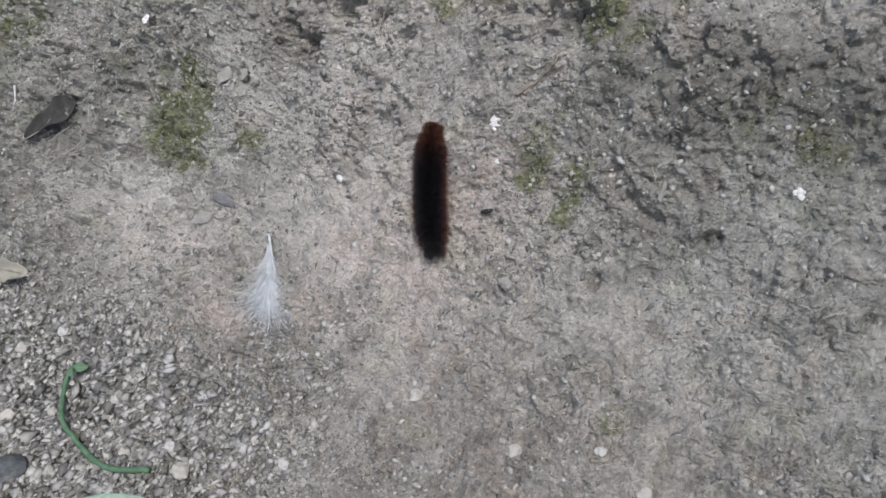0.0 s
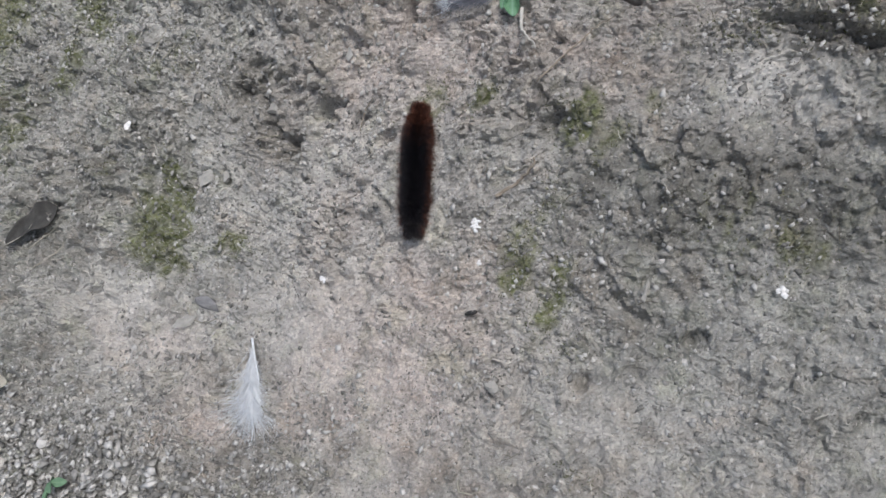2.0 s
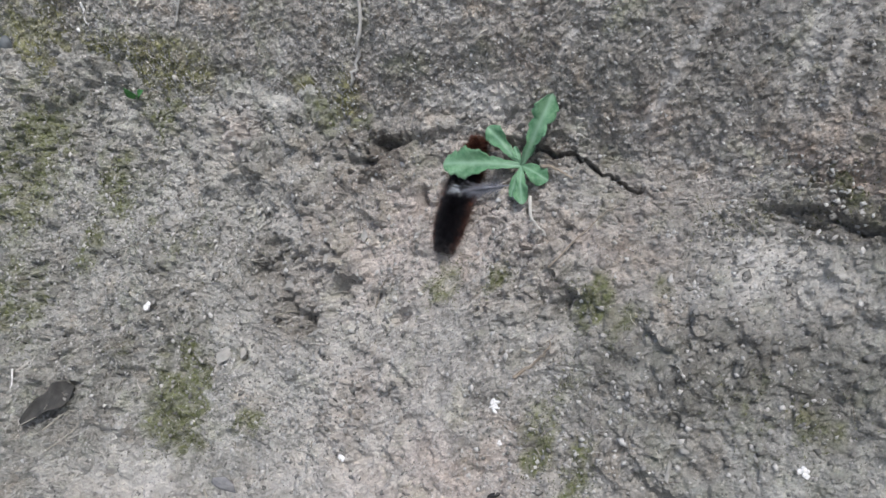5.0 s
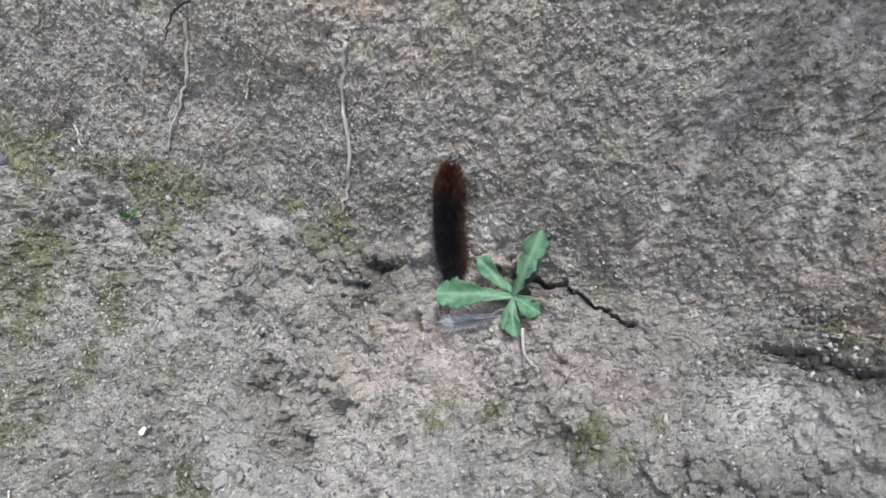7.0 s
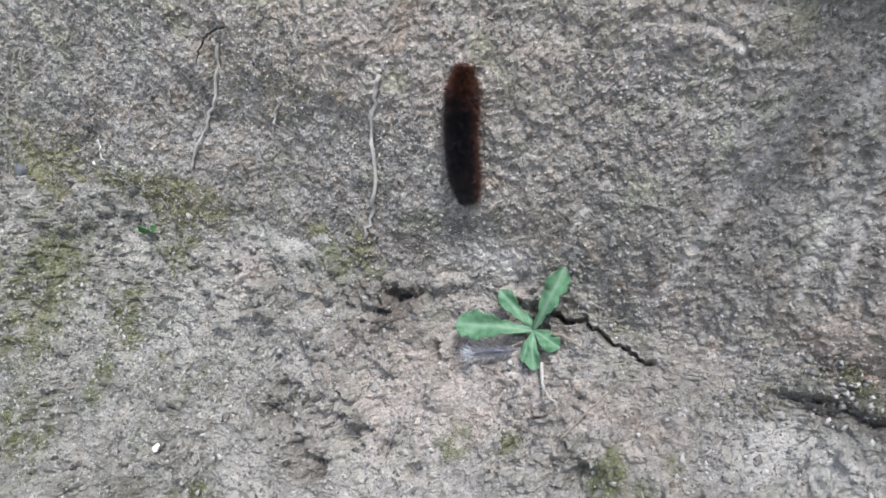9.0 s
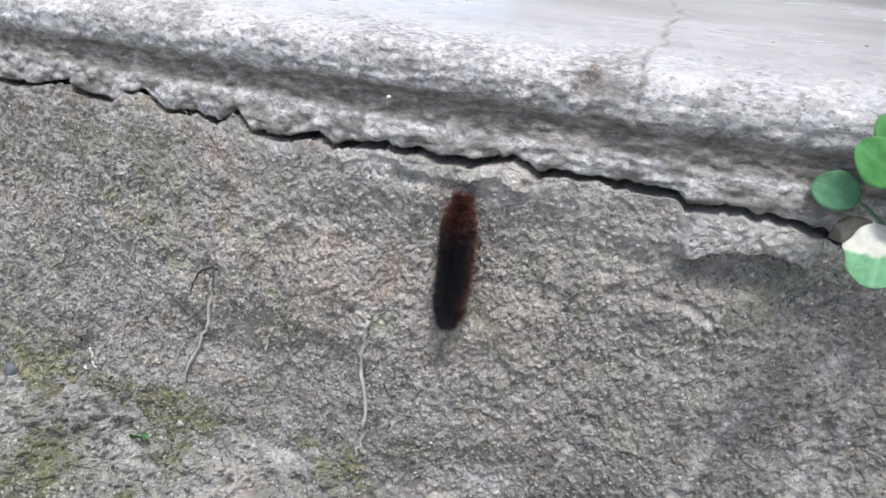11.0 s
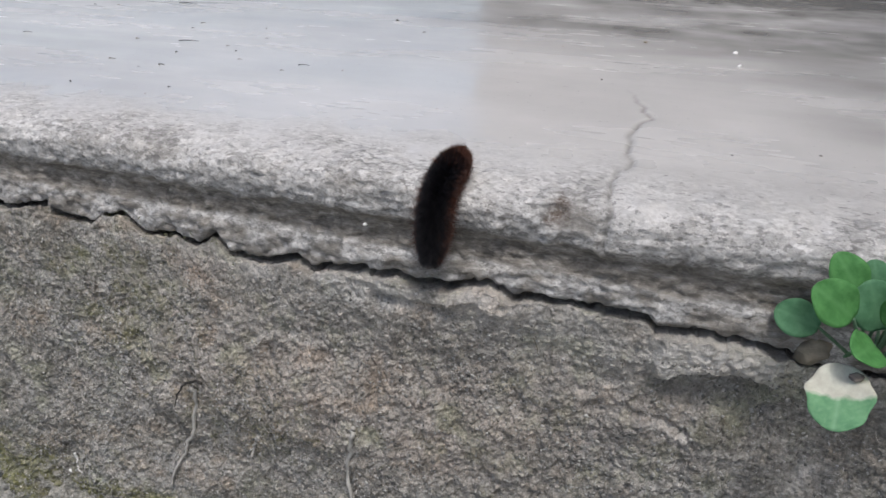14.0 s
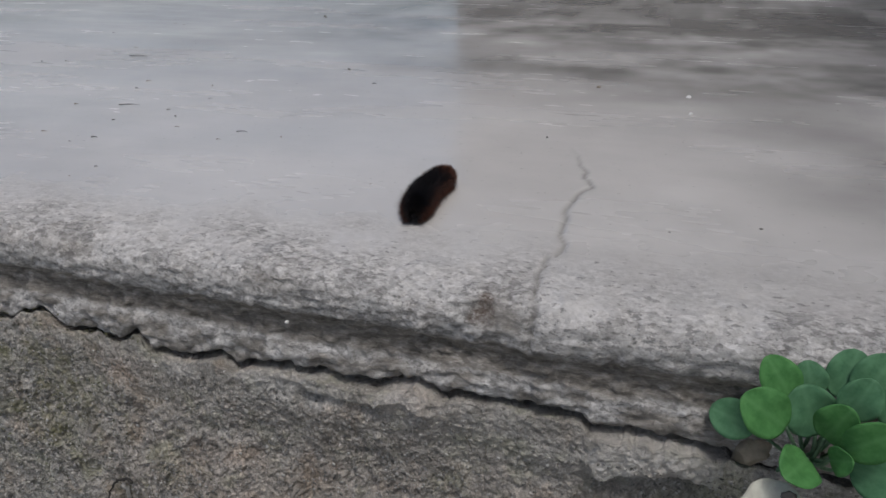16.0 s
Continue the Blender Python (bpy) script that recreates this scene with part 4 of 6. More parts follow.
def body_place(x, run):
    y = np.interp(run, LINE_RUN, LINE_PTS[:, 0])
    z = np.interp(run, LINE_RUN, LINE_PTS[:, 1])
    fade = np.clip((-0.02 - y) / 0.02, 0, 1)
    return Vector((x, float(y), float(z + fade * (ground_base(x, y) - ground_base(0.0, y)))))


def body_poses(t):
    """The pose of each ring at t seconds, front first."""
    table = np.array(CRAWL)
    xh, uh, xt, ut = (np.interp(t, table[:, 0], table[:, k]) for k in range(1, 5))
    length = uh - ut
    spots = []
    for k in range(-1, SEGMENTS + 1):
        f = (k + 0.9) / (SEGMENTS + 0.8)
        f += 0.012 * math.sin(6.28 * (f * 1.4 + t * 0.9))
        bow = -0.0034 * math.sin(3.14 * f) * abs(math.cos(t))
        p = body_place(xh + (xt - xh) * f + bow, uh - length * f)
        spots.append(p)
    out = []
    for k in range(1, SEGMENTS + 1):
        ahead = (spots[k - 1] - spots[k + 1]).normalized()
        run = uh - length * (k - 0.1) / (SEGMENTS + 0.8)
        a, b = body_place(spots[k].x, run - 0.004), body_place(spots[k].x, run + 0.004)
        up = Vector((1, 0, 0)).cross(b - a).normalized()
        right = ahead.cross(up).normalized()
        up = right.cross(ahead)
        out.append(Matrix((right, ahead, up)).transposed().to_4x4())
        out[-1].translation = spots[k] + up * 0.0005 * math.sin(6.28 * (k * 0.11 + t * 0.9))
    return out


def motions():
    times = [0.2 * k for k in range(81)]
    keyed = {ring: [] for ring in rings}
    root_rows = []
    for t in times:
        poses = body_poses(t)
        base = poses[SEGMENTS // 2].copy()
        root_rows.append((t, base))
        for ring, m in zip(rings, poses):
            keyed[ring].append((t, base.inverted() @ m))
    walk(caterpillar, root_rows)
    for ring, rows in keyed.items():
        walk(ring, rows)



# ---- loose grit on bank and plinth ----
STONE = plain("grit_stone", [(0.16, 0.156, 0.144), (0.23, 0.224, 0.208), (0.29, 0.283, 0.264), (0.34, 0.332, 0.31), (0.39, 0.38, 0.356), (0.50, 0.49, 0.465)], 500, 0.9, 0.5, 0.0005, per_island=0.75)
PEBBLE = plain("pale_pebble", [(0.33, 0.31, 0.275), (0.44, 0.42, 0.38), (0.55, 0.53, 0.50)], 220, 0.8, 0.5, 0.0006)
DARK_STONE = plain("slate_stone", [(0.045, 0.05, 0.055), (0.09, 0.10, 0.105), (0.15, 0.16, 0.165)], 160, 0.75, 0.6, 0.0008)
LIME = plain("white_lime", [(0.62, 0.61, 0.59), (0.78, 0.77, 0.75), (0.86, 0.85, 0.83)], 500, 0.85, 0.6, 0.0005)
SEED = plain("black_seed", [(0.010, 0.010, 0.010), (0.03, 0.028, 0.026)], 400, 0.4)
ROOT = plain("pale_root", [(0.34, 0.328, 0.30), (0.45, 0.435, 0.40), (0.54, 0.525, 0.485)], 240, 0.85, 0.5, 0.0004)
TWIG = plain("dry_twig", [(0.16, 0.13, 0.10), (0.27, 0.23, 0.18), (0.36, 0.31, 0.25)], 240, 0.85, 0.6, 0.0004)
GREY_BIT = plain("grey_dirt", [(0.07, 0.065, 0.06), (0.13, 0.125, 0.115), (0.22, 0.21, 0.195)], 200, 0.85)
FIBRE = plain("dark_fibre", [(0.02, 0.018, 0.016), (0.05, 0.045, 0.04)], 300, 0.7)
DEAD = plain("dead_leaf_tan", [(0.22, 0.21, 0.17), (0.30, 0.285, 0.235), (0.38, 0.36, 0.31)], 120, 0.85, 0.5, 0.0005)
DUSK = plain("dead_leaf_grey", [(0.022, 0.021, 0.019), (0.045, 0.043, 0.039), (0.085, 0.08, 0.072)], 120, 0.85, 0.5, 0.0005)
CLAY = plain("grey_clay", [(0.12, 0.12, 0.125), (0.18, 0.178, 0.18), (0.25, 0.245, 0.24)], 200, 0.9, 0.7, 0.0008)
CHIP = plain("bark_chip", [(0.22, 0.214, 0.195), (0.30, 0.292, 0.268), (0.38, 0.37, 0.345)], 160, 0.9, 0.6, 0.0006)
DOWN = plain("white_down", [(0.46, 0.49, 0.52), (0.58, 0.61, 0.64), (0.70, 0.72, 0.74)], 200, 0.7)
GREY_DOWN = plain("grey_down", [(0.14, 0.145, 0.17), (0.24, 0.245, 0.28), (0.42, 0.425, 0.47)], 200, 0.7)
SILK = plain("dusty_silk", [(0.40, 0.39, 0.37), (0.60, 0.58, 0.55)], 200, 0.7)


def leaf_material(name, deep, light, vein, rough=0.62, pale=None):
    """Leaf green with paler ribs that follow the blade, and dull blotches."""
    m, n, l, p = mat_nodes(name)
    c = n_coord(n, l)
    col = n_ramp(n, l, n_noise(n, l, c, 210, 5, 0.65), [(0.34, deep), (0.66, light)])
    col = n_mix(n, l, n_math(n, l, "MULTIPLY", n_attr(n, "vein"), 0.55), col, vein)
    if pale:
        edge = n_math(n, l, "ADD", n_attr(n, "pale"), n_math(n, l, "MULTIPLY", n_math(n, l, "SUBTRACT", n_noise(n, l, c, 110, 4), 0.5), 1.1))
        col = n_mix(n, l, n_ramp(n, l, edge, [(0.38, (0, 0, 0)), (0.62, (1, 1, 1))]), col, n_ramp(n, l, n_noise(n, l, c, 190, 4), [(0.3, (0.52, 0.50, 0.42)), (0.6, pale)]))
    l.new(col, p.inputs["Base Color"])
    p.inputs["Roughness"].default_value = rough
    p.inputs["Specular IOR Level"].default_value = 0.22
    thin = n.new("ShaderNodeBsdfTranslucent")
    l.new(col, thin.inputs["Color"])
    both = n.new("ShaderNodeMixShader")
    both.inputs[0].default_value = 0.25
    l.new(p.outputs[0], both.inputs[1])
    l.new(thin.outputs[0], both.inputs[2])
    l.new(both.outputs[0], n["Material Output"].inputs["Surface"])
    n_bump(n, l, p, n_noise(n, l, c, 420, 3, 0.6), 0.4, 0.0004)
    return m


WEED = leaf_material("weed_leaf", (0.085, 0.22, 0.105), (0.20, 0.37, 0.22), (0.36, 0.52, 0.39), 0.42)
ROUND = leaf_material("round_leaf", (0.066, 0.215, 0.062), (0.115, 0.32, 0.10), (0.14, 0.35, 0.125))
DULL = leaf_material("shaded_leaf", (0.075, 0.20, 0.10), (0.13, 0.30, 0.16), (0.15, 0.33, 0.18))
TWO_TONE = leaf_material("bleached_leaf", (0.12, 0.30, 0.15), (0.20, 0.42, 0.22), (0.28, 0.5, 0.3), pale=(0.70, 0.70, 0.60))
JADE = leaf_material("pale_blade", (0.30, 0.46, 0.35), (0.42, 0.58, 0.46), (0.5, 0.65, 0.53), 0.4)
STEM = leaf_material("green_stem", (0.10, 0.19, 0.11), (0.18, 0.30, 0.19), (0.22, 0.34, 0.22))


def rocks(name, places, sizes, seed, material, normals):
    """Many angular crumbs as one mesh: a crooked eight-sided block at each place."""
    v0 = np.array([(1, 0, 0), (-1, 0, 0), (0, 1, 0), (0, -1, 0), (0, 0, 1), (0, 0, -1)], float)
    f0 = np.array([(4, 0, 2), (4, 2, 1), (4, 1, 3), (4, 3, 0), (5, 2, 0), (5, 1, 2), (5, 3, 1), (5, 0, 3)])
    rng = np.random.RandomState(seed)
    count = len(places)
    q = rng.normal(size=(count, 4))
    q /= np.linalg.norm(q, axis=1, keepdims=True)
    w, x, y, z = q.T
    turn = np.stack([1 - 2 * (y * y + z * z), 2 * (x * y - z * w), 2 * (x * z + y * w), 2 * (x * y + z * w), 1 - 2 * (x * x + z * z), 2 * (y * z - x * w),
                     2 * (x * z - y * w), 2 * (y * z + x * w), 1 - 2 * (x * x + y * y)], 1).reshape(-1, 3, 3)
    shape = rng.uniform([0.7, 0.5, 0.35], [1.2, 0.9, 0.75], (count, 3))
    v = v0[None] * shape[:, None, :] * rng.uniform(0.55, 1.65, (count, len(v0), 1))
    v = np.einsum("nij,nkj->nki", turn, v)
    away = np.einsum("nki,ni->nk", v, normals)
    v = v - 0.5 * away[..., None] * normals[:, None, :]
    v = v * sizes[:, None, None] + places[:, None, :]
    faces = (f0[None] + np.arange(count)[:, None, None] * len(v0)).reshape(-1, 3)
    me = bpy.data.meshes.new(name)
    me.vertices.add(count * len(v0))
    me.vertices.foreach_set("co", v.astype(np.float32).ravel())
    me.loops.add(faces.size)
    me.loops.foreach_set("vertex_index", faces.ravel().astype(np.int32))
    me.polygons.add(len(faces))
    me.polygons.foreach_set("loop_start", np.arange(0, faces.size, 3, dtype=np.int32))
    me.update(calc_edges=True)
    me.materials.append(material)
    return new(name, me)


rng = np.random.RandomState(11)
many = 115000
px, py = rng.uniform(-0.36, 0.29, many), rng.uniform(-0.33, -0.016, many)
thick = 0.22 + 0.8 * np.clip(fbm(px, py, 0, 0.045, 2, 71) * 1.5, 0, 1) + 1.2 * np.clip((-0.185 - py) / 0.05, 0, 1) * np.clip((0.10 - px) / 0.1, 0.2, 1)
thick += 0.55 * np.clip((0.02 - px) / 0.06, 0, 1) * np.clip((py + 0.14) / 0.03, 0, 1) + 0.4 * blob(px, py, 0.12, -0.10, 0.04, 0.03)
thick *= 1 - 0.6 * np.clip(blob(px, py, 0.15, -0.15, 0.07, 0.05) + blob(px, py, -0.03, -0.14, 0.05, 0.02), 0, 1)
some = rng.uniform(0, 1.2, many) < thick
px, py = px[some], py[some]
path_x = trail_x(py)
size = 0.00048 + 0.0018 * rng.uniform(0, 1, len(px)) ** 4.5 * np.where(np.abs(px - path_x) < 0.012, 0.3, 1) + 0.0034 * np.clip((-0.185 - py) / 0.05, 0, 1) * np.clip((0.08 - px) / 0.1, 0.2, 1) * rng.uniform(0, 1, len(px)) ** 2.6
up = ground_up(px, py)
grit = rocks("gravel", ground_place(px, py) + up * size[:, None] * 0.08, size, 12, STONE, up)
tagged(grit, "loose grey grit and small crumbs of dry earth on the bank", "gravel", kind="stuff")

many = 100000
px, pz = rng.uniform(-0.36, 0.25, many), rng.uniform(0.17, 0.392, many)
some = rng.uniform(0, 1, many) < 0.25 + 0.9 * np.clip(fbm(px, 0, pz, 0.04, 2, 72) * 1.4, 0, 1) * np.clip((0.385 - pz) / 0.03, 0.15, 1)
px, pz = px[some], pz[some]
size = 0.00034 + 0.0010 * rng.uniform(0, 1, len(px)) ** 3.5
up = np.tile([0.0, -1.0, 0.0], (len(px), 1))
sand = rocks("render_grit", np.stack([px, wall_y(px, pz), pz], 1) + up * size[:, None] * 0.2, size, 13, STONE, up)
tagged(sand, "coarse sand grains standing out of the weathered render", "sand", kind="stuff")


# ---- moss ----
MOSS_GREEN = plain("olive_moss", [(0.068, 0.074, 0.032), (0.118, 0.126, 0.058), (0.19, 0.194, 0.10)], 300, 0.9, per_island=0.6)


def tufts(name, roots, ups, seed, tall):
    """Short crooked moss blades, each a tapered three-point sliver, as one mesh."""
    r = np.random.RandomState(seed)
    count = len(roots)
    way = ups + r.normal(0, 0.65, (count, 3))
    way /= np.linalg.norm(way, axis=1, keepdims=True)
    side = np.cross(way, r.normal(size=(count, 3)))
    side /= np.linalg.norm(side, axis=1, keepdims=True)
    h = tall * r.uniform(0.5, 1.3, (count, 1))
    v = np.stack([roots - side * 0.00022, roots + side * 0.00022, roots + way * h * 0.6 + side * 0.0002, roots + way * h * 0.6 - side * 0.0002, roots + way * h + r.normal(0, 0.0003, (count, 3))], 1)
    k = np.arange(count)[:, None] * 5
    faces = np.concatenate([k + [0, 1, 2], k + [0, 2, 3], k + [3, 2, 4]])
    me = bpy.data.meshes.new(name)
    me.from_pydata(v.reshape(-1, 3).tolist(), [], faces.tolist())
    me.materials.append(MOSS_GREEN)
    return new(name, me)


def moss_on(name, spots, count, seed, wall):
    r = np.random.RandomState(seed)
    weight = np.array([s[2] * s[3] * s[4] for s in spots])
    pick = r.choice(len(spots), count, p=weight / weight.sum())
    s = np.array(spots)[pick]
    a, b = s[:, 0] + r.normal(0, 0.8, count) * s[:, 2], s[:, 1] + r.normal(0, 0.8, count) * s[:, 3]
    keep = fbm(a, b, 0, 0.006, 2, 75) > -0.15
    keep &= (b > 0.17) if wall else (b < -0.016)
    a, b = a[keep], b[keep]
    if wall:
        roots, ups = np.stack([a, wall_y(a, b), b], 1), np.tile([0.0, -0.8, 0.6], (len(a), 1))
    else:
        roots, ups = ground_place(a, b), ground_up(a, b)
    return tagged(tufts(name, roots, ups, seed, 0.0016), "short olive-green moss growing in patches", "moss", kind="stuff")


moss_on("bank_moss", MOSS, 20000, 81, False)
moss_on("wall_moss", W_MOSS, 6000, 82, True)


# ---- fine dry fibres ----
LITTER = plain("dry_fibre", [(0.14, 0.12, 0.09), (0.27, 0.245, 0.20), (0.40, 0.375, 0.32), (0.52, 0.495, 0.44)], 300, 0.85, per_island=0.8)


def litter(name, roots, ups, seed):
    """Hair-thin bent slivers that lie about on a surface, as one mesh."""
    r = np.random.RandomState(seed)
    count = len(roots)
    way = r.normal(size=(count, 3))
    way -= ups * np.sum(way * ups, 1, keepdims=True) * 0.85
    way /= np.linalg.norm(way, axis=1, keepdims=True)
    side = np.cross(way, ups)
    side /= np.linalg.norm(side, axis=1, keepdims=True)
    long = 0.0022 + 0.0065 * r.uniform(0, 1, (count, 1)) ** 2.5
    curl = r.normal(0, 0.35, (count, 1))
    rows = []
    for k in range(4):
        f = k / 3 - 0.5
        p = roots + way * long * f + side * long * curl * (f * f - 0.1) + ups * (0.0009 + 0.0006 * np.cos(f * 3) * r.uniform(0, 1, (count, 1)))
        w = 0.00013 * (1.15 - abs(f))
        rows += [p - side * w, p + side * w + ups * 0.0001]
    v = np.stack(rows, 1)
    base = np.arange(count)[:, None] * 8
    faces = np.concatenate([base + [2 * k, 2 * k + 1, 2 * k + 3, 2 * k + 2] for k in range(3)])
    me = bpy.data.meshes.new(name)
    me.from_pydata(v.reshape(-1, 3).tolist(), [], faces.tolist())
    me.materials.append(LITTER)
    return tagged(new(name, me), "hair-thin bits of dry root and straw strewn about", "litter", kind="stuff")


r_ = np.random.RandomState(91)
lx, ly = r_.uniform(-0.34, 0.22, 5200), r_.uniform(-0.30, -0.018, 5200)
keep = r_.uniform(0, 1, 5200) < 0.12 + 0.7 * np.clip((-0.06 - lx) / 0.08, 0, 1) * np.clip((ly + 0.17) / 0.04, 0, 1) + 0.3 * np.clip(fbm(lx, ly, 0, 0.03, 2, 92), 0, 1)
lx, ly = lx[keep], ly[keep]
litter("bank_litter", ground_place(lx, ly), ground_up(lx, ly), 93)
lx, lz = r_.uniform(-0.34, 0.20, 3800), r_.uniform(0.19, 0.385, 3800)
keep = r_.uniform(0, 1, 3800) < 0.25 + 0.6 * np.clip((-0.05 - lx) / 0.1, 0, 1) * np.clip((0.36 - lz) / 0.05, 0, 1)
lx, lz = lx[keep], lz[keep]
litter("wall_litter", np.stack([lx, wall_y(lx, lz), lz], 1), np.tile([0.0, -1.0, 0.0], (len(lx), 1)), 94)


# ---- helpers for small things ----
def ground_frame(x, y, turn=0.0, lift=0.0):
    """A pose on the bank: z away from it, y up the slope, turned about z."""
    z = Vector(ground_up(x, y))
    x_ = Vector((0, 1, 0)).cross(z).normalized()
    m = Matrix((x_, z.cross(x_), z)).transposed().to_4x4()
    m.translation = Vector(ground_place(x, y, lift))
    return m @ pose(0, 0, 0, 0, 0, turn)


def wall_frame(x, z, turn=0.0, lift=0.0):
    m = Matrix(((1, 0, 0), (0, 0, -1), (0, 1, 0))).to_4x4()
    m.translation = (x, float(wall_y(x, z)) - lift, z)
    return m @ pose(0, 0, 0, 0, 0, turn)


def placed(ob, m):
    ob.matrix_world = m
    return ob


def lump_bm(rng, wide, long, tall, rough=0.25, detail=2, flat=0.0):
    bm = bmesh.new()
    bmesh.ops.create_icosphere(bm, subdivisions=detail, radius=1)
    o = Vector((rng.uniform(0, 50), rng.uniform(0, 50), rng.uniform(0, 50)))
    for v in bm.verts:
        k = 1 + rough * noise.noise(v.co * 1.4 + o) + rough * 0.5 * noise.noise(v.co * 3.3 + o)
        v.co = Vector((v.co.x * wide, v.co.y * long, max(v.co.z, -0.6 + flat) * tall)) * k
    return bm


def tube_bm(points, radius, sides=7, taper=0.3, wobble=0.0, seed=0):
    """A tapered round strand through the points, closed at both ends."""
    rng = random.Random(seed)
    pts = [Vector(p) for p in points]
    fine = []
    for k in range(len(pts) - 1):
        a, b = pts[max(k - 1, 0)], pts[min(k + 2, len(pts) - 1)]
        for s in range(6):
            t = s / 6
            fine.append(0.5 * ((2 * pts[k]) + (pts[k + 1] - a) * t + (2 * a - 5 * pts[k] + 4 * pts[k + 1] - b) * t * t + (3 * pts[k] - a - 3 * pts[k + 1] + b) * t ** 3))
    fine.append(pts[-1])
    fine = [p + Vector((rng.gauss(0, wobble), rng.gauss(0, wobble), rng.gauss(0, wobble))) for p in fine]
    bm = bmesh.new()
    rings_, last = [], len(fine) - 1
    for k, p in enumerate(fine):
        way = (fine[min(k + 1, last)] - fine[max(k - 1, 0)]).normalized()
        side = way.orthogonal().normalized() if not rings_ else (side - way * side.dot(way)).normalized()
        other = way.cross(side)
        r = radius * (1 - (1 - taper) * k / last) * rng.uniform(0.9, 1.1)
        rings_.append([bm.verts.new(p + (side * math.cos(6.283 * j / sides) + other * math.sin(6.283 * j / sides)) * r) for j in range(sides)])
    for a, b in zip(rings_, rings_[1:]):
        for j in range(sides):
            bm.faces.new((a[j], a[(j + 1) % sides], b[(j + 1) % sides], b[j]))
    bm.faces.new(rings_[0][::-1])
    bm.faces.new(rings_[-1])
    return bm


def blade_part(name, material, parent, length, half, bend=0.15, fold=0.2, wave=0.0, thick=0.00035, steps=22, across=6, seed=0, pale=None, label=""):
    """A leaf along y: half(s) gives its half width at s from 0 to 1; bend lifts its middle, fold lifts its sides."""
    rng = random.Random(seed)
    ph = rng.uniform(0, 6)
    rows = []
    for i in range(steps + 1):
        s = i / steps
        h = max(half(s), 0.00012)
        row = []
        for j in range(-across, across + 1):
            v = j / across
            z = bend * length * math.sin(3.14 * s) * 0.6 - bend * length * 0.4 * s * s + fold * h * abs(v) ** 1.5
            z += wave * math.sin(s * 9 + ph + v * 2) * abs(v) * h
            row.append((Vector((v * h, s * length, z)), 1 - min(1, abs(v) * h / (0.05 * length + 1e-6)), s, v))
        rows.append(row)
    verts, vein, pal = [], [], []
    for side in (1, -1):
        for row in rows:
            for p, mid, s, v in row:
                verts.append(p + Vector((0, 0, side * thick / 2)))
                ribs = max(0, 1 - abs(((s * 7 + abs(v) * -1.6) % 1) - 0.5) * 9) * 0.6 * min(1, abs(v) * 3)
                vein.append(max(mid, ribs))
                pal.append(pale(s, v) if pale else 0.0)
    w, h_ = 2 * across + 1, steps + 1
    faces = []
    for i in range(steps):
        for j in range(w - 1):
            a = i * w + j
            faces.append((a, a + 1, a + 1 + w, a + w))
            b = a + w * h_
            faces.append((b + w, b + 1 + w, b + 1, b))
    rim = [i * w for i in range(h_)] + [steps * w + j for j in range(1, w)] + [i * w + w - 1 for i in range(steps - 1, -1, -1)] + list(range(w - 2, 0, -1))
    for a, b in zip(rim, rim[1:] + rim[:1]):
        faces.append((a, b, b + w * h_, a + w * h_))
    me = bpy.data.meshes.new(name)
    me.from_pydata([tuple(v) for v in verts], [], faces)
    for key, values in (("vein", vein), ("pale", pal)):
        me.attributes.new(key, "FLOAT", "POINT").data.foreach_set("value", values)
    me.polygons.foreach_set("use_smooth", np.ones(len(me.polygons), bool))
    me.materials.append(material)
    ob = new(name, me)
    ob.parent = parent
    return tagged(ob, label)


def aim(base, tip, facing):
    """A pose at base with y towards tip and z as near to facing as that allows."""
    base, y = Vector(base), (Vector(tip) - Vector(base)).normalized()
    x = y.cross(Vector(facing)).normalized()
    m = Matrix((x, y, x.cross(y))).transposed().to_4x4()
    m.translation = base
    return m


def down_bm(rng, strands):
    """Soft barbs: for each strand its root, its way, length and droop, in thin tapering ribbons."""
    bm = bmesh.new()
    for root, way, length, droop in strands:
        root, way = Vector(root), Vector(way).normalized()
        side = way.cross(Vector((rng.gauss(0, 1), rng.gauss(0, 1), rng.gauss(0, 1)))).normalized() * 0.00010
        prev = None
        for k in range(5):
            s = k / 4
            p = root + way * length * s + Vector(droop) * s * s
            pair = [bm.verts.new(p - side * (1.1 - s)), bm.verts.new(p + side * (1.1 - s))]
            if prev:
                bm.faces.new((prev[0], prev[1], pair[1], pair[0]))
            prev = pair
    return bm


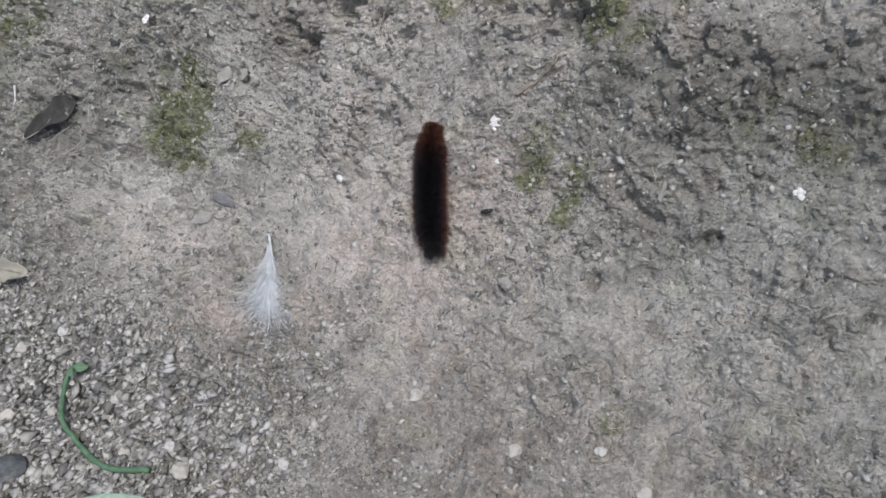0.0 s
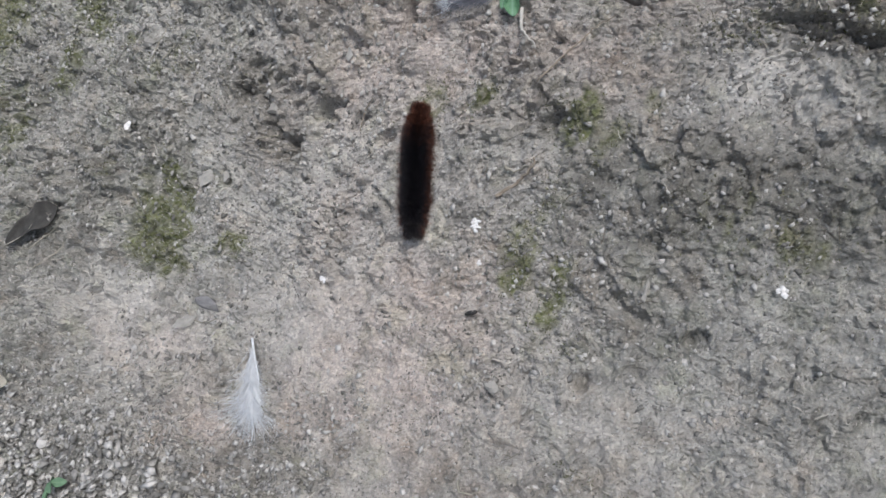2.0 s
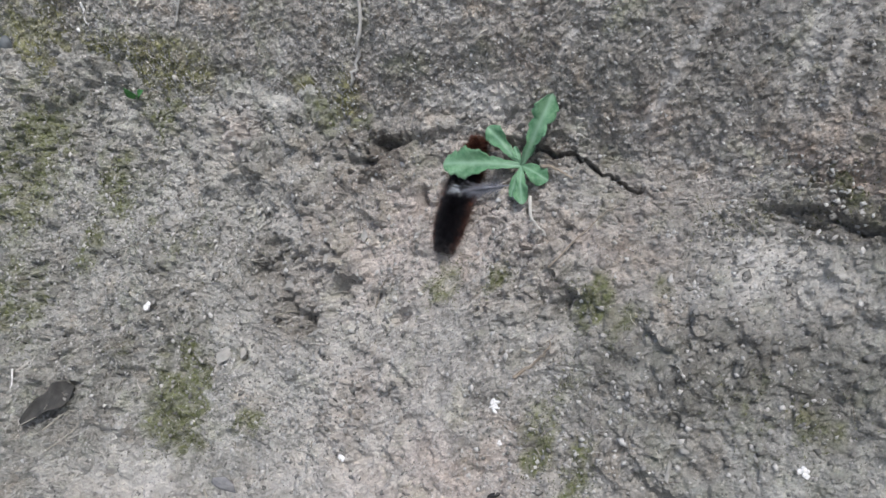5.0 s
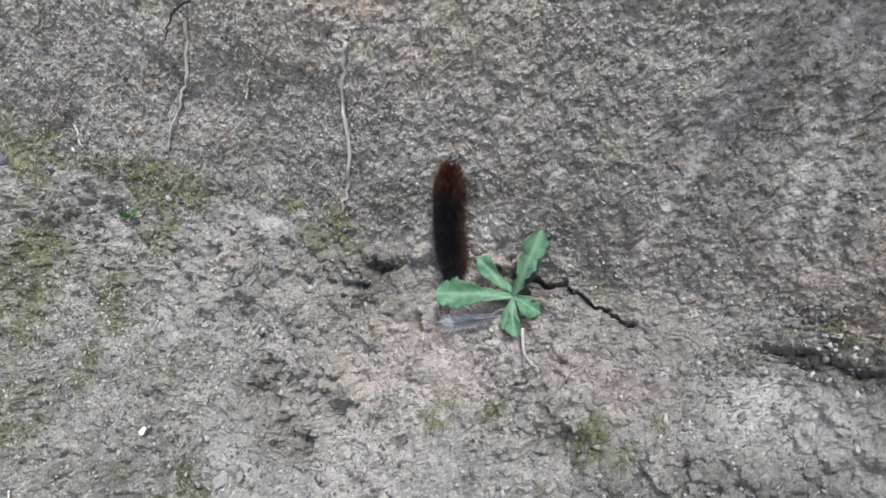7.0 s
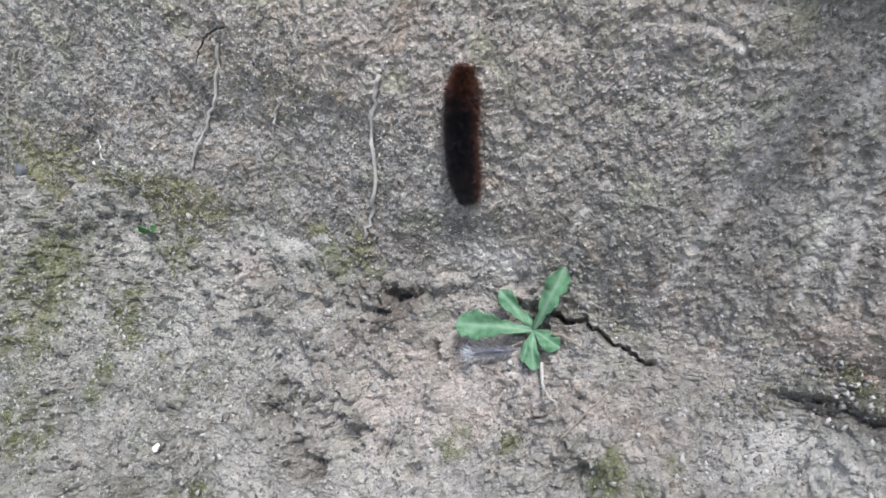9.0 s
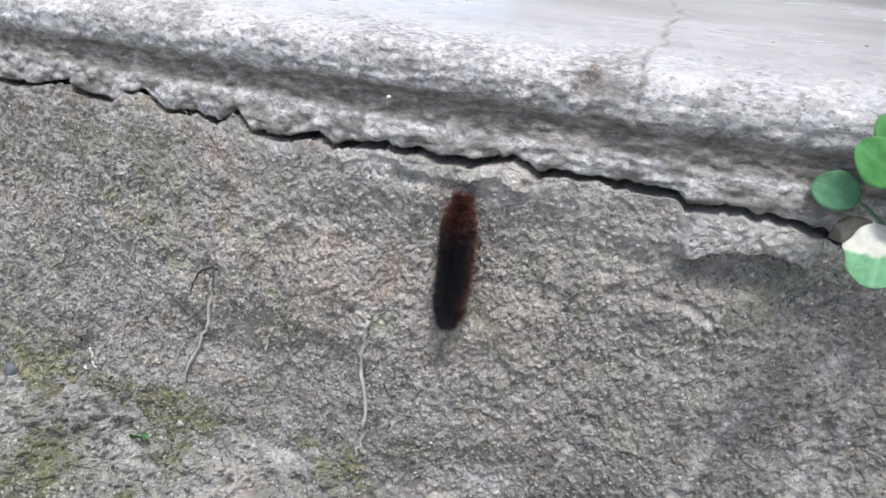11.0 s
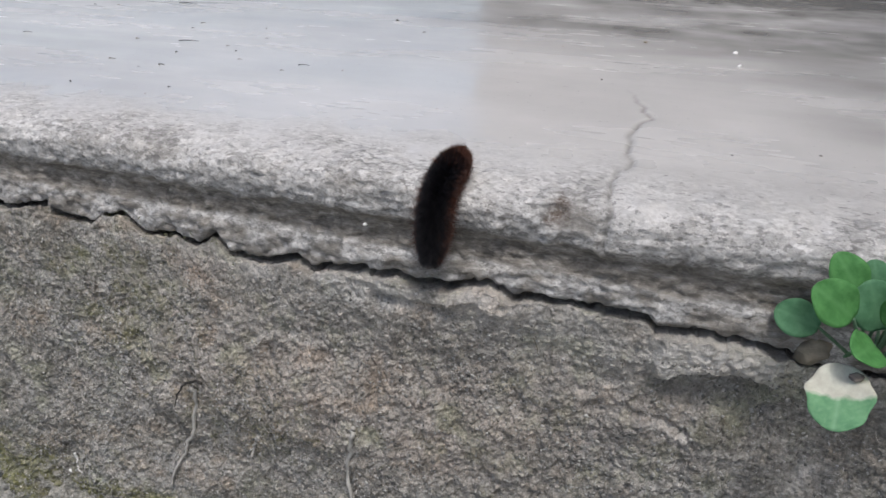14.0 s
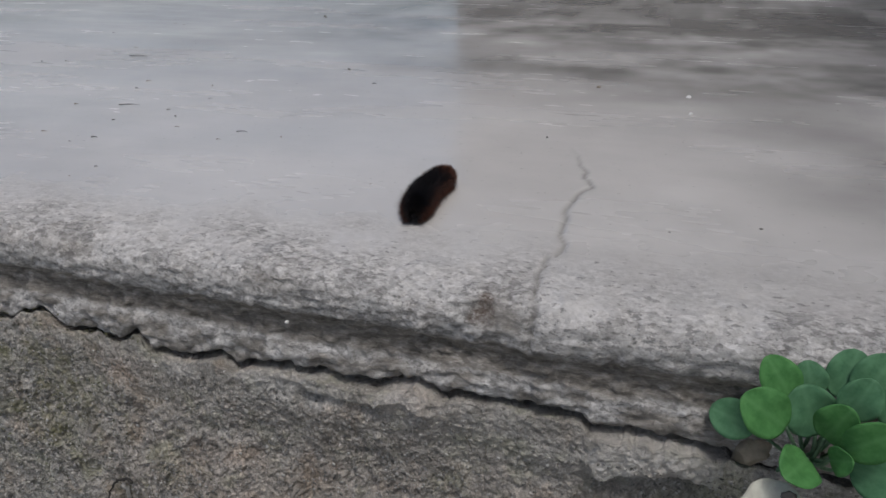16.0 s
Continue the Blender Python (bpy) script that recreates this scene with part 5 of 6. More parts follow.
# ---- on the bank ----
R = random.Random(21)
for x, y, s, mat_, what in [
    (-0.118, -0.274, 0.0045, PEBBLE, "rounded pale buff pebble lying in the grit"), (-0.145, -0.241, 0.0038, PEBBLE, "whitish angular pebble lying in the grit"),
    (-0.135, -0.255, 0.0036, PEBBLE, "long whitish pebble lying in the grit"), (0.120, -0.198, 0.0040, PEBBLE, "blocky cream-coloured pebble on smooth earth"),
    (-0.011, -0.262, 0.0045, PEBBLE, "whitish angular pebble lying in the grit"), (-0.043, -0.266, 0.0036, PEBBLE, "small white angular pebble in the grit"),
    (-0.098, -0.263, 0.0030, PEBBLE, "small pale pebble lying in the grit"), (0.111, -0.175, 0.0018, PEBBLE, "tiny white pebble on smooth earth"),
    (0.060, -0.200, 0.0018, PEBBLE, "tiny white pebble on smooth earth"), (0.069, -0.192, 0.0030, PEBBLE, "flat cream-coloured pebble on smooth earth"),
    (0.174, -0.193, 0.0030, PEBBLE, "small white angular pebble on the bank"), (-0.024, -0.255, 0.0035, STONE, "small grey pebble lying in the grit"),
    (-0.07, -0.245, 0.0032, STONE, "small grey pebble lying in the grit"), (-0.13, -0.225, 0.0035, STONE, "small grey pebble lying in the grit"),
    (0.152, -0.185, 0.0026, STONE, "small grey pebble on smooth earth"), (0.03, -0.24, 0.003, STONE, "small grey pebble lying in the grit"),
    (-0.093, -0.2945, 0.0100, DARK_STONE, "dark slate-grey broken stone lying in the grit"),
]:
    stone = part("dark_stone" if mat_ is DARK_STONE else "pebble", lump_bm(R, s * 0.9, s * R.uniform(0.7, 1.1), s * 0.7, 0.5), mat_, smooth=False)
    placed(stone, ground_frame(x, y, R.uniform(0, 360), s * 0.15))
    tagged(stone, what, "stone" if mat_ is DARK_STONE else "pebble", "" if mat_ is DARK_STONE else "pebbles on the bank")

def merge(bm, extra):
    """Adds the second mesh to the first."""
    tmp = bpy.data.meshes.new("tmp")
    extra.to_mesh(tmp)
    extra.free()
    bm.from_mesh(tmp)
    bpy.data.meshes.remove(tmp)


for x, y, w, h in [(-0.155, -0.090, 0.0026, 0.0026), (-0.019, -0.117, 0.0038, 0.0021), (0.0535, -0.0935, 0.0022, 0.0048), (0.060, -0.104, 0.0012, 0.0018), (0.183, -0.0905, 0.0026, 0.0026)]:
    bm = bmesh.new()
    for k in range(9):
        a, r = R.uniform(0, 6.28), R.uniform(0.1, 0.75)
        extra = lump_bm(R, w * R.uniform(0.25, 0.6), h * R.uniform(0.25, 0.6), 0.0005, 0.9, 1)
        bmesh.ops.rotate(extra, verts=extra.verts, matrix=Matrix.Rotation(R.uniform(0, 6.28), 3, "Z"))
        bmesh.ops.translate(extra, verts=extra.verts, vec=(math.cos(a) * r * w, math.sin(a) * r * h, R.uniform(0, 0.0003)))
        merge(bm, extra)
    fleck = placed(part("lime_fleck", bm, LIME, smooth=False), ground_frame(x, y, 0, 0.0008))
    tagged(fleck, "chalk-white crusty fleck stuck to dry earth", "fleck", "white flecks on the bank")

seed = placed(part("seed", lump_bm(R, 0.0012, 0.0034, 0.0011, 0.15), SEED), ground_frame(0.065, -0.119, -65, 0.0006))
tagged(seed, "small black oval seed lying on dry earth", "seed")

# dead leaves and chips
leaf = new("dead_leaf")
blade_part("blade", DUSK, leaf, 0.046, lambda s: 0.0074 * (0.2 + 0.8 * min(1, s / 0.7) ** 0.9) * (1 - max(0, (s - 0.72) / 0.28) ** 2.2) ** 0.5 * (1 + 0.07 * math.sin(s * 19)), 0.05, 0.35, 0.3, seed=3)
part("midrib", tube_bm([(0.001, -0.002, 0.0008), (0.0035, 0.012, 0.0022), (0.0045, 0.020, 0.0028), (0.0020, 0.027, 0.0030)], 0.0004, taper=0.4), DEAD, leaf)
placed(leaf, aim(ground_frame(-0.2200, -0.1465, 0, 0.003).translation, ground_frame(-0.1820, -0.1215, 0, 0.004).translation, (-0.1, -0.75, 0.65)))
tagged(leaf, "dark grey dead leaf folded on the earth", "leaf")

leaf = new("dead_leaf")
blade_part("blade", DEAD, leaf, 0.040, lambda s: 0.0068 * (math.sin(3.14 * min(1, s * 0.9 + 0.07)) ** 0.6) * (1 + 0.12 * math.sin(s * 23)), 0.10, 0.25, 0.5, seed=5)
part("midrib", tube_bm([(0, 0, 0.0008), (0, 0.014, 0.0028), (0, 0.038, 0.0012)], 0.0004, taper=0.4), TWIG, leaf)
placed(leaf, aim(ground_frame(-0.203, -0.212, 0, 0.003).translation, ground_frame(-0.164, -0.207, 0, 0.002).translation, (0, -0.5, 0.85)))
tagged(leaf, "dry tan leaf with a crinkled edge on the earth", "leaf")

for x, y, turn, w, h, tall, mat_, what in [
    (-0.087, -0.154, -55, 0.0034, 0.0060, 0.0016, CHIP, "flat grey-brown bark chip lying on dry earth"), (-0.0795, -0.1430, 10, 0.0078, 0.0045, 0.0030, CLAY, "bluish grey rough lump of clay on dry earth"),
    (-0.1065, -0.0945, -15, 0.0034, 0.0054, 0.0036, CHIP, "small upright pale clod in dry earth"), (-0.0985, -0.0910, 15, 0.0026, 0.0044, 0.0030, CHIP, "small upright pale clod in dry earth"),
    (-0.065, -0.163, 70, 0.0030, 0.0050, 0.0016, CHIP, "flat pale clay chip lying on dry earth"), (0.088, -0.141, 30, 0.0030, 0.0026, 0.0022, CHIP, "rounded crumb of dry clay on the bank"),
    (0.094, -0.141, 80, 0.0024, 0.0030, 0.0020, CHIP, "rounded crumb of dry clay on the bank"), (-0.060, -0.052, 10, 0.0022, 0.0034, 0.0018, CHIP, "buff crumb of dry clay on the bank"),
    (-0.164, -0.060, 5, 0.0042, 0.0030, 0.0022, CHIP, "blocky pale clod in dry earth"), (-0.045, -0.045, 60, 0.0026, 0.0034, 0.0020, CHIP, "buff crumb of dry clay on the bank"),
    (-0.11, -0.068, 75, 0.0030, 0.0060, 0.0016, CHIP, "flat pale clay chip lying on dry earth"), (-0.083, -0.063, 85, 0.0026, 0.0048, 0.0018, CHIP, "flat pale clay chip at a hollow's edge"),
    (-0.16, -0.15, 40, 0.0022, 0.0040, 0.0014, CHIP, "flat pale clay chip lying on dry earth"), (0.1334, -0.099, 4, 0.0013, 0.0048, 0.0016, CHIP, "long upright clod in dry earth"),
]:
    chip = part("bark_chip" if mat_ is DUSK or "bark" in what else "clod", lump_bm(R, w, h, tall, 0.95, 1), mat_, smooth=False)
    tagged(placed(chip, ground_frame(x, y, turn, tall * 0.3)), what, "chip" if "bark" in what else "clod")


def strand(name, where, pts, radius, material, label, category, lift=0.0008, taper=0.35, wobble=0.0003, seed=0):
    """A twig or root that lies on the bank (x, y) or on the plinth (x, z)."""
    put = ground_frame if where == "bank" else wall_frame
    line = [put(a, b, 0, lift + radius * 0.4).translation for a, b in pts]
    ob = part(name, tube_bm(line, radius, taper=taper, wobble=wobble, seed=seed), material)
    return tagged(ob, label, category)


strand("twig", "bank", [(0.059, -0.086), (0.064, -0.083), (0.070, -0.079), (0.0715, -0.076)], 0.0009, TWIG, "short dry forked twig half sunk in earth", "twig", 0.001)
strand("twig", "bank", [(0.0585, -0.0785), (0.063, -0.0795), (0.070, -0.0775)], 0.0007, DEAD, "short pale dry twig half sunk in earth", "twig", 0.001)
strand("stalk", "bank", [(-0.088, -0.147), (-0.084, -0.151), (-0.076, -0.151), (-0.067, -0.147)], 0.0006, DEAD, "thin curved dry stalk lying beside a chip", "stalk", 0.0012)
strand("stalk", "bank", [(0.087, -0.176), (0.090, -0.1795), (0.095, -0.179), (0.0975, -0.1755)], 0.0006, DEAD, "tiny curled dry stalk on smooth earth", "stalk", 0.001)
strand("twig", "bank", [(0.042, -0.036), (0.047, -0.043), (0.052, -0.046), (0.058, -0.050)], 0.0009, ROOT, "thin bent dry twig below the weed", "twig", 0.0055)
strand("twig", "bank", [(0.044, -0.027), (0.052, -0.0285), (0.061, -0.032)], 0.0010, TWIG, "dry twig lying in the seam beside the weed", "twig", 0.0050)
strand("twig", "bank", [(0.062, -0.058), (0.072, -0.047), (0.078, -0.041), (0.084, -0.038)], 0.0004, TWIG, "thin dry runner on the bank below the seam", "twig", 0.003)
strand("stalk", "bank", [(-0.085, -0.073), (-0.078, -0.070), (-0.070, -0.071)], 0.0004, DEAD, "thin dry stalk across a hollow", "stalk", 0.004)
strand("stalk", "bank", [(-0.083, -0.076), (-0.076, -0.0755), (-0.069, -0.0735)], 0.0004, DEAD, "thin dry stalk across a hollow", "stalk", 0.004)
strand("stalk", "bank", [(-0.030, -0.066), (-0.027, -0.060), (-0.022, -0.057)], 0.0004, TWIG, "thin dark dry stalk on the bank", "stalk", 0.0012)
strand("stalk", "bank", [(-0.196, -0.145), (-0.190, -0.137), (-0.183, -0.133)], 0.0004, DEAD, "thin dry stalk lying on the dead leaf's edge", "stalk", 0.004)
strand("stalk", "bank", [(-0.186, -0.152), (-0.182, -0.142), (-0.180, -0.135)], 0.0005, DEAD, "thin pale dry stalk beside the dead leaf", "stalk", 0.0015)
strand("stalk", "bank", [(-0.160, -0.066), (-0.157, -0.058), (-0.158, -0.052)], 0.0004, DEAD, "thin pale dry stalk on the bank", "stalk", 0.0015)
strand("stalk", "bank", [(-0.153, -0.064), (-0.150, -0.057), (-0.154, -0.051)], 0.0004, DEAD, "thin pale dry stalk on the bank", "stalk", 0.0015)
strand("stalk", "bank", [(-0.245, -0.126), (-0.242, -0.134)], 0.0007, LIME, "short white stalk on the bank", "stalk", 0.001)
strand("twig", "bank", [(-0.052, -0.255), (-0.044, -0.253), (-0.035, -0.250)], 0.0013, TWIG, "short dry brown twig lying in the grit", "twig", 0.001)

# green runner with a sprout, and the pale broad blade below it
runner = new("green_runner")
line = [ground_frame(a, b, 0, 0.006).translation for a, b in [(-0.103, -0.2405), (-0.1015, -0.2500), (-0.0850, -0.2650), (-0.0700, -0.2710), (-0.0450, -0.2755), (-0.0220, -0.2690)]]
part("stem", tube_bm(line, 0.0012, taper=1.2, wobble=0.0002), STEM, runner)
for tip, w in (((-0.096, -0.236), 0.0024), ((-0.110, -0.237), 0.0018), ((-0.099, -0.243), 0.0018)):
    lf = blade_part("leaf", STEM, runner, 0.008, lambda s, w=w: w * math.sin(3.14 * s) ** 0.7, 0.1, 0.3, seed=7)
    lf.matrix_world = aim(line[0], ground_frame(*tip, 0, 0.005).translation, (0, -0.5, 0.85))
tagged(runner, "limp green runner with a tiny sprout on grit", "plant")

broad = new("broad_leaf")
blade_part("blade", JADE, broad, 0.075, lambda s: 0.022 * math.sin(3.14 * min(1, s + 0.02)) ** 0.55, 0.06, 0.10, 0.1, seed=8)
part("stalk", tube_bm([(0, -0.02, -0.002), (0, -0.008, 0), (0, 0.004, 0.0006)], 0.0011, taper=0.8), STEM, broad)
placed(broad, aim((-0.040, -0.3185, 0.009), (0.040, -0.2865, 0.015), (0.1, -0.35, 0.93)))
tagged(broad, "pale jade-green smooth broad leaf lying on grit", "leaf")

# white downy feather
feather = new("feather")
tip, mid, foot = (ground_frame(a, b, 0, 0.003).translation for a, b in ((-0.0415, -0.1500), (-0.0230, -0.1690), (-0.0100, -0.1905)))
part("shaft", tube_bm([tip, (tip + mid) / 2 + Vector((0, 0, 0.002)), mid + Vector((0, 0, 0.002)), foot], 0.0007, taper=0.3), DOWN, feather)
strands = []
for k in range(1300):
    s = R.random() ** 0.55
    root = tip.lerp(foot, 0.10 + 0.62 * s) + Vector((R.gauss(0, 0.0006), R.gauss(0, 0.0006), 0.001 + R.random() * 0.002))
    way = (foot - tip).normalized() + Vector((R.gauss(0.08, 0.95) * (0.12 + s), R.gauss(0, 0.4) * s, R.gauss(0.02, 0.12)))
    strands.append((root, way, R.uniform(0.008, 0.020), (R.gauss(0, 0.004), R.gauss(-0.001, 0.003), -0.0025)))
part("down", down_bm(R, strands), DOWN, feather, "loose white downy barbs")
for a, b in (((-0.029, -0.167), (-0.0325, -0.182)), ((-0.027, -0.168), (-0.0235, -0.180)), ((-0.036, -0.158), (-0.031, -0.170))):
    pa, pb = (ground_frame(*q, 0, 0.003).translation for q in (a, b))
    part("quill", tube_bm([pa, (pa + pb) / 2 + Vector((0, 0, 0.001)), pb], 0.0006, taper=0.4), ROOT, feather)
tagged(feather, "small white downy feather lying on dry earth", "feather")

# ---- weed in the seam ----
weed = new("weed")
heart = Vector((0.033, -0.0285, 0.2085))


def toothed(wide, teeth, deep, tipped=0.75):
    """Half width of a leaf that broadens towards its tip, with forward-pointing teeth and a few broad lobes."""
    def half(s):
        body = wide * (0.16 + 0.84 * min(1, s / tipped) ** 1.4) * (1 - max(0, (s - tipped) / (1 - tipped)) ** 1.7) ** 0.62
        lobe = 1 - 0.6 * deep * (1 - abs(math.sin(3.14 * s * teeth))) ** 1.5 * (0.2 < s < 0.9)
        saw = 1 - (0.10 + 0.22 * deep) * ((s * teeth * 2.3 + 0.3) % 1.0) ** 1.3 * (s > 0.3)
        return body * lobe * saw
    return half


for tip, half, bend, face, mat_, seed_ in [
    ((-0.0050, -0.036, 0.2035), toothed(0.0088, 5, 0.40, 0.74), 0.10, (0.1, -0.75, 0.65), WEED, 1), ((0.0125, -0.025, 0.2225), toothed(0.0052, 2, 0.3, 0.78), 0.10, (0.3, -0.9, 0.4), WEED, 2),
    ((0.0425, -0.026, 0.2450), toothed(0.0066, 3, 0.5, 0.74), 0.12, (0.15, -0.95, 0.2), WEED, 3), ((0.0475, -0.0345, 0.2070), toothed(0.0056, 1, 0.0, 0.65), 0.12, (0.0, -0.7, 0.7), WEED, 4),
    ((0.0385, -0.0425, 0.1965), toothed(0.0044, 2, 0.2, 0.70), 0.16, (0.0, -0.8, 0.55), WEED, 5), ((0.0275, -0.027, 0.2165), toothed(0.0020, 1, 0.0, 0.6), 0.2, (0.2, -0.95, 0.2), WEED, 6),
    ((0.0325, -0.0405, 0.1975), toothed(0.0024, 1, 0.0, 0.66), 0.16, (0.0, -0.8, 0.55), WEED, 7), ((0.0375, -0.026, 0.2190), toothed(0.0016, 1, 0.0, 0.6), 0.2, (0.0, -0.95, 0.2), WEED, 8),
]:
    length = (Vector(tip) - heart).length
    lf = blade_part("leaf", mat_, weed, length, half, bend, 0.3, 0.55, seed=seed_, steps=48)
    lf.matrix_world = aim(heart + Vector((0, -0.001, 0)), tip, face)
part("root", tube_bm([heart + Vector((0, -0.001, 0)), heart + Vector((0.001, 0.003, -0.006)), heart + Vector((0.002, 0.008, -0.016))], 0.0013, taper=0.5), STEM, weed)
tagged(weed, "small green weed rosette with toothed leaves in the seam", "plant")

grey = new("feather")
fa, fb = Vector((0.031, -0.036, 0.2005)), Vector((0.004, -0.0405, 0.1915))
part("shaft", tube_bm([fa, (fa + fb) / 2 + Vector((0, -0.001, 0.001)), fb], 0.0003, taper=0.4), GREY_DOWN, grey)
strands = []
for k in range(700):
    s = R.random()
    way = (fb - fa).normalized() + Vector((R.gauss(0, 0.1), R.gauss(0, 0.15), R.gauss(-0.1, 0.42)))
    strands.append((fa.lerp(fb, 0.1 + 0.75 * s), way, R.uniform(0.005, 0.010), (0, 0, -0.001)))
part("down", down_bm(R, strands), GREY_DOWN, grey, "soft blue-grey barbs")
strands = [(fb + Vector((R.gauss(0.002, 0.0015), R.gauss(-0.001, 0.0004), R.gauss(0.001, 0.002))), (-0.8 + R.gauss(0, 0.3), -0.2, R.gauss(-0.2, 0.5)), R.uniform(0.003, 0.006), (0, 0, -0.0005)) for _ in range(90)]
part("fluff", down_bm(R, strands), DOWN, grey, "white fluff at the tip")
tagged(grey, "small blue-grey feather caught under the weed", "feather")

# ---- on the plinth ----
for pts, r, what in [
    ([(-0.152, 0.316), (-0.154, 0.302), (-0.162, 0.277), (-0.170, 0.260), (-0.181, 0.237)], 0.0011, "pale dry root clinging to the rough render"),
    ([(-0.058, 0.318), (-0.059, 0.308), (-0.063, 0.284), (-0.060, 0.261), (-0.063, 0.240), (-0.066, 0.226)], 0.0012, "pale dry root clinging to the rough render"),
    ([(-0.117, 0.292), (-0.120, 0.284), (-0.123, 0.275)], 0.0008, "short pale root on the rough render"),
]:
    strand("root", "wall", pts, r, ROOT, what, "root", 0.0011, 0.7, 0.0006, len(pts))
strand("fibre", "wall", [(-0.142, 0.325), (-0.150, 0.322), (-0.158, 0.316), (-0.163, 0.308), (-0.164, 0.302)], 0.0008, FIBRE, "dark curved plant fibre stuck on the render", "fibre", 0.003)
strand("stalk", "wall", [(-0.253, 0.238), (-0.2515, 0.232), (-0.250, 0.228), (-0.247, 0.2255)], 0.0008, LIME, "small crooked white stalk on the render", "stalk", 0.0012)
strand("stalk", "wall", [(-0.243, 0.216), (-0.235, 0.2175), (-0.225, 0.2165)], 0.0005, DEAD, "thin pale dry stalk on the render", "stalk", 0.0012)
strand("stalk", "wall", [(-0.190, 0.377), (-0.184, 0.371), (-0.179, 0.365)], 0.0003, DEAD, "thin pale dry stalk on the render", "stalk", 0.0012)
for x, z, s, mat_, what in [(-0.325, 0.200, 0.0065, DARK_STONE, "round blue-grey pebble lodged at the wall's foot"), (-0.262, 0.219, 0.0016, LIME, "tiny white pebble lodged in the render"),
                            (-0.186, 0.205, 0.0022, PEBBLE, "small cream pebble lodged in the render"), (-0.138, 0.312, 0.0007, LIME, "tiny white pebble lodged in the render")]:
    tagged(placed(part("pebble", lump_bm(R, s, s * 0.9, s * 0.8, 0.3), mat_), wall_frame(x, z, 0, s * 0.3)), what, "pebble")
for base, tip, w, mat_, what in [((-0.214, -0.020, 0.188), (-0.204, -0.026, 0.197), 0.0026, ROUND, "tiny green seedling at the foot of the wall"), ((-0.360, -0.024, 0.180), (-0.334, -0.034, 0.188), 0.006, ROUND, "small bright green seedling at the wall's foot")]:
    sprig = new("seedling")
    for k, off in enumerate((0.0, 0.006 if w < 0.004 else 0.0)):
        lf = blade_part("leaf", mat_, sprig, (Vector(tip) - Vector(base)).length, lambda s, w=w: w * math.sin(3.14 * min(1, s + 0.03)) ** 0.7, 0.1, 0.3, seed=k)
        lf.matrix_world = aim(base, Vector(tip) + Vector((-off * 1.6, 0, -off * 0.6)), (0.1, -0.8, 0.6))
        if not off and w > 0.004:
            break
    part("stem", tube_bm([Vector(base), Vector(base) + Vector((0, 0.004, -0.003)), Vector(base) + Vector((0, 0.012, -0.008))], 0.0007), STEM, sprig)
    tagged(sprig, what, "plant")

# cobweb under the broken plaster
web = new("cobweb")
strands = []
pegs = [(0.072, 0.355), (0.080, 0.355), (0.095, 0.347), (0.086, 0.361), (0.106, 0.359), (0.121, 0.368), (0.131, 0.385), (0.136, 0.364), (0.149, 0.380), (0.074, 0.364), (0.103, 0.383), (0.155, 0.36), (0.14, 0.345)]
bm = bmesh.new()
for k in range(120):
    a, b = R.sample(pegs, 2)
    pa, pb = (Vector((x + R.gauss(0, 0.003), float(wall_y(x, z)) - 0.003 - R.random() * 0.003, z + R.gauss(0, 0.003))) for x, z in (a, b))
    if (pa - pb).length < 0.022:
        t_ = tube_bm([pa, (pa + pb) / 2 + Vector((R.gauss(0, 0.002), R.gauss(0, 0.0008), -0.0015)), pb], 0.00005, 3, 1.0)
        merge(bm, t_)
tagged(part("silk", bm, SILK, web), kind="stuff")
tagged(web, "dusty grey cobweb under broken plaster", "cobweb")

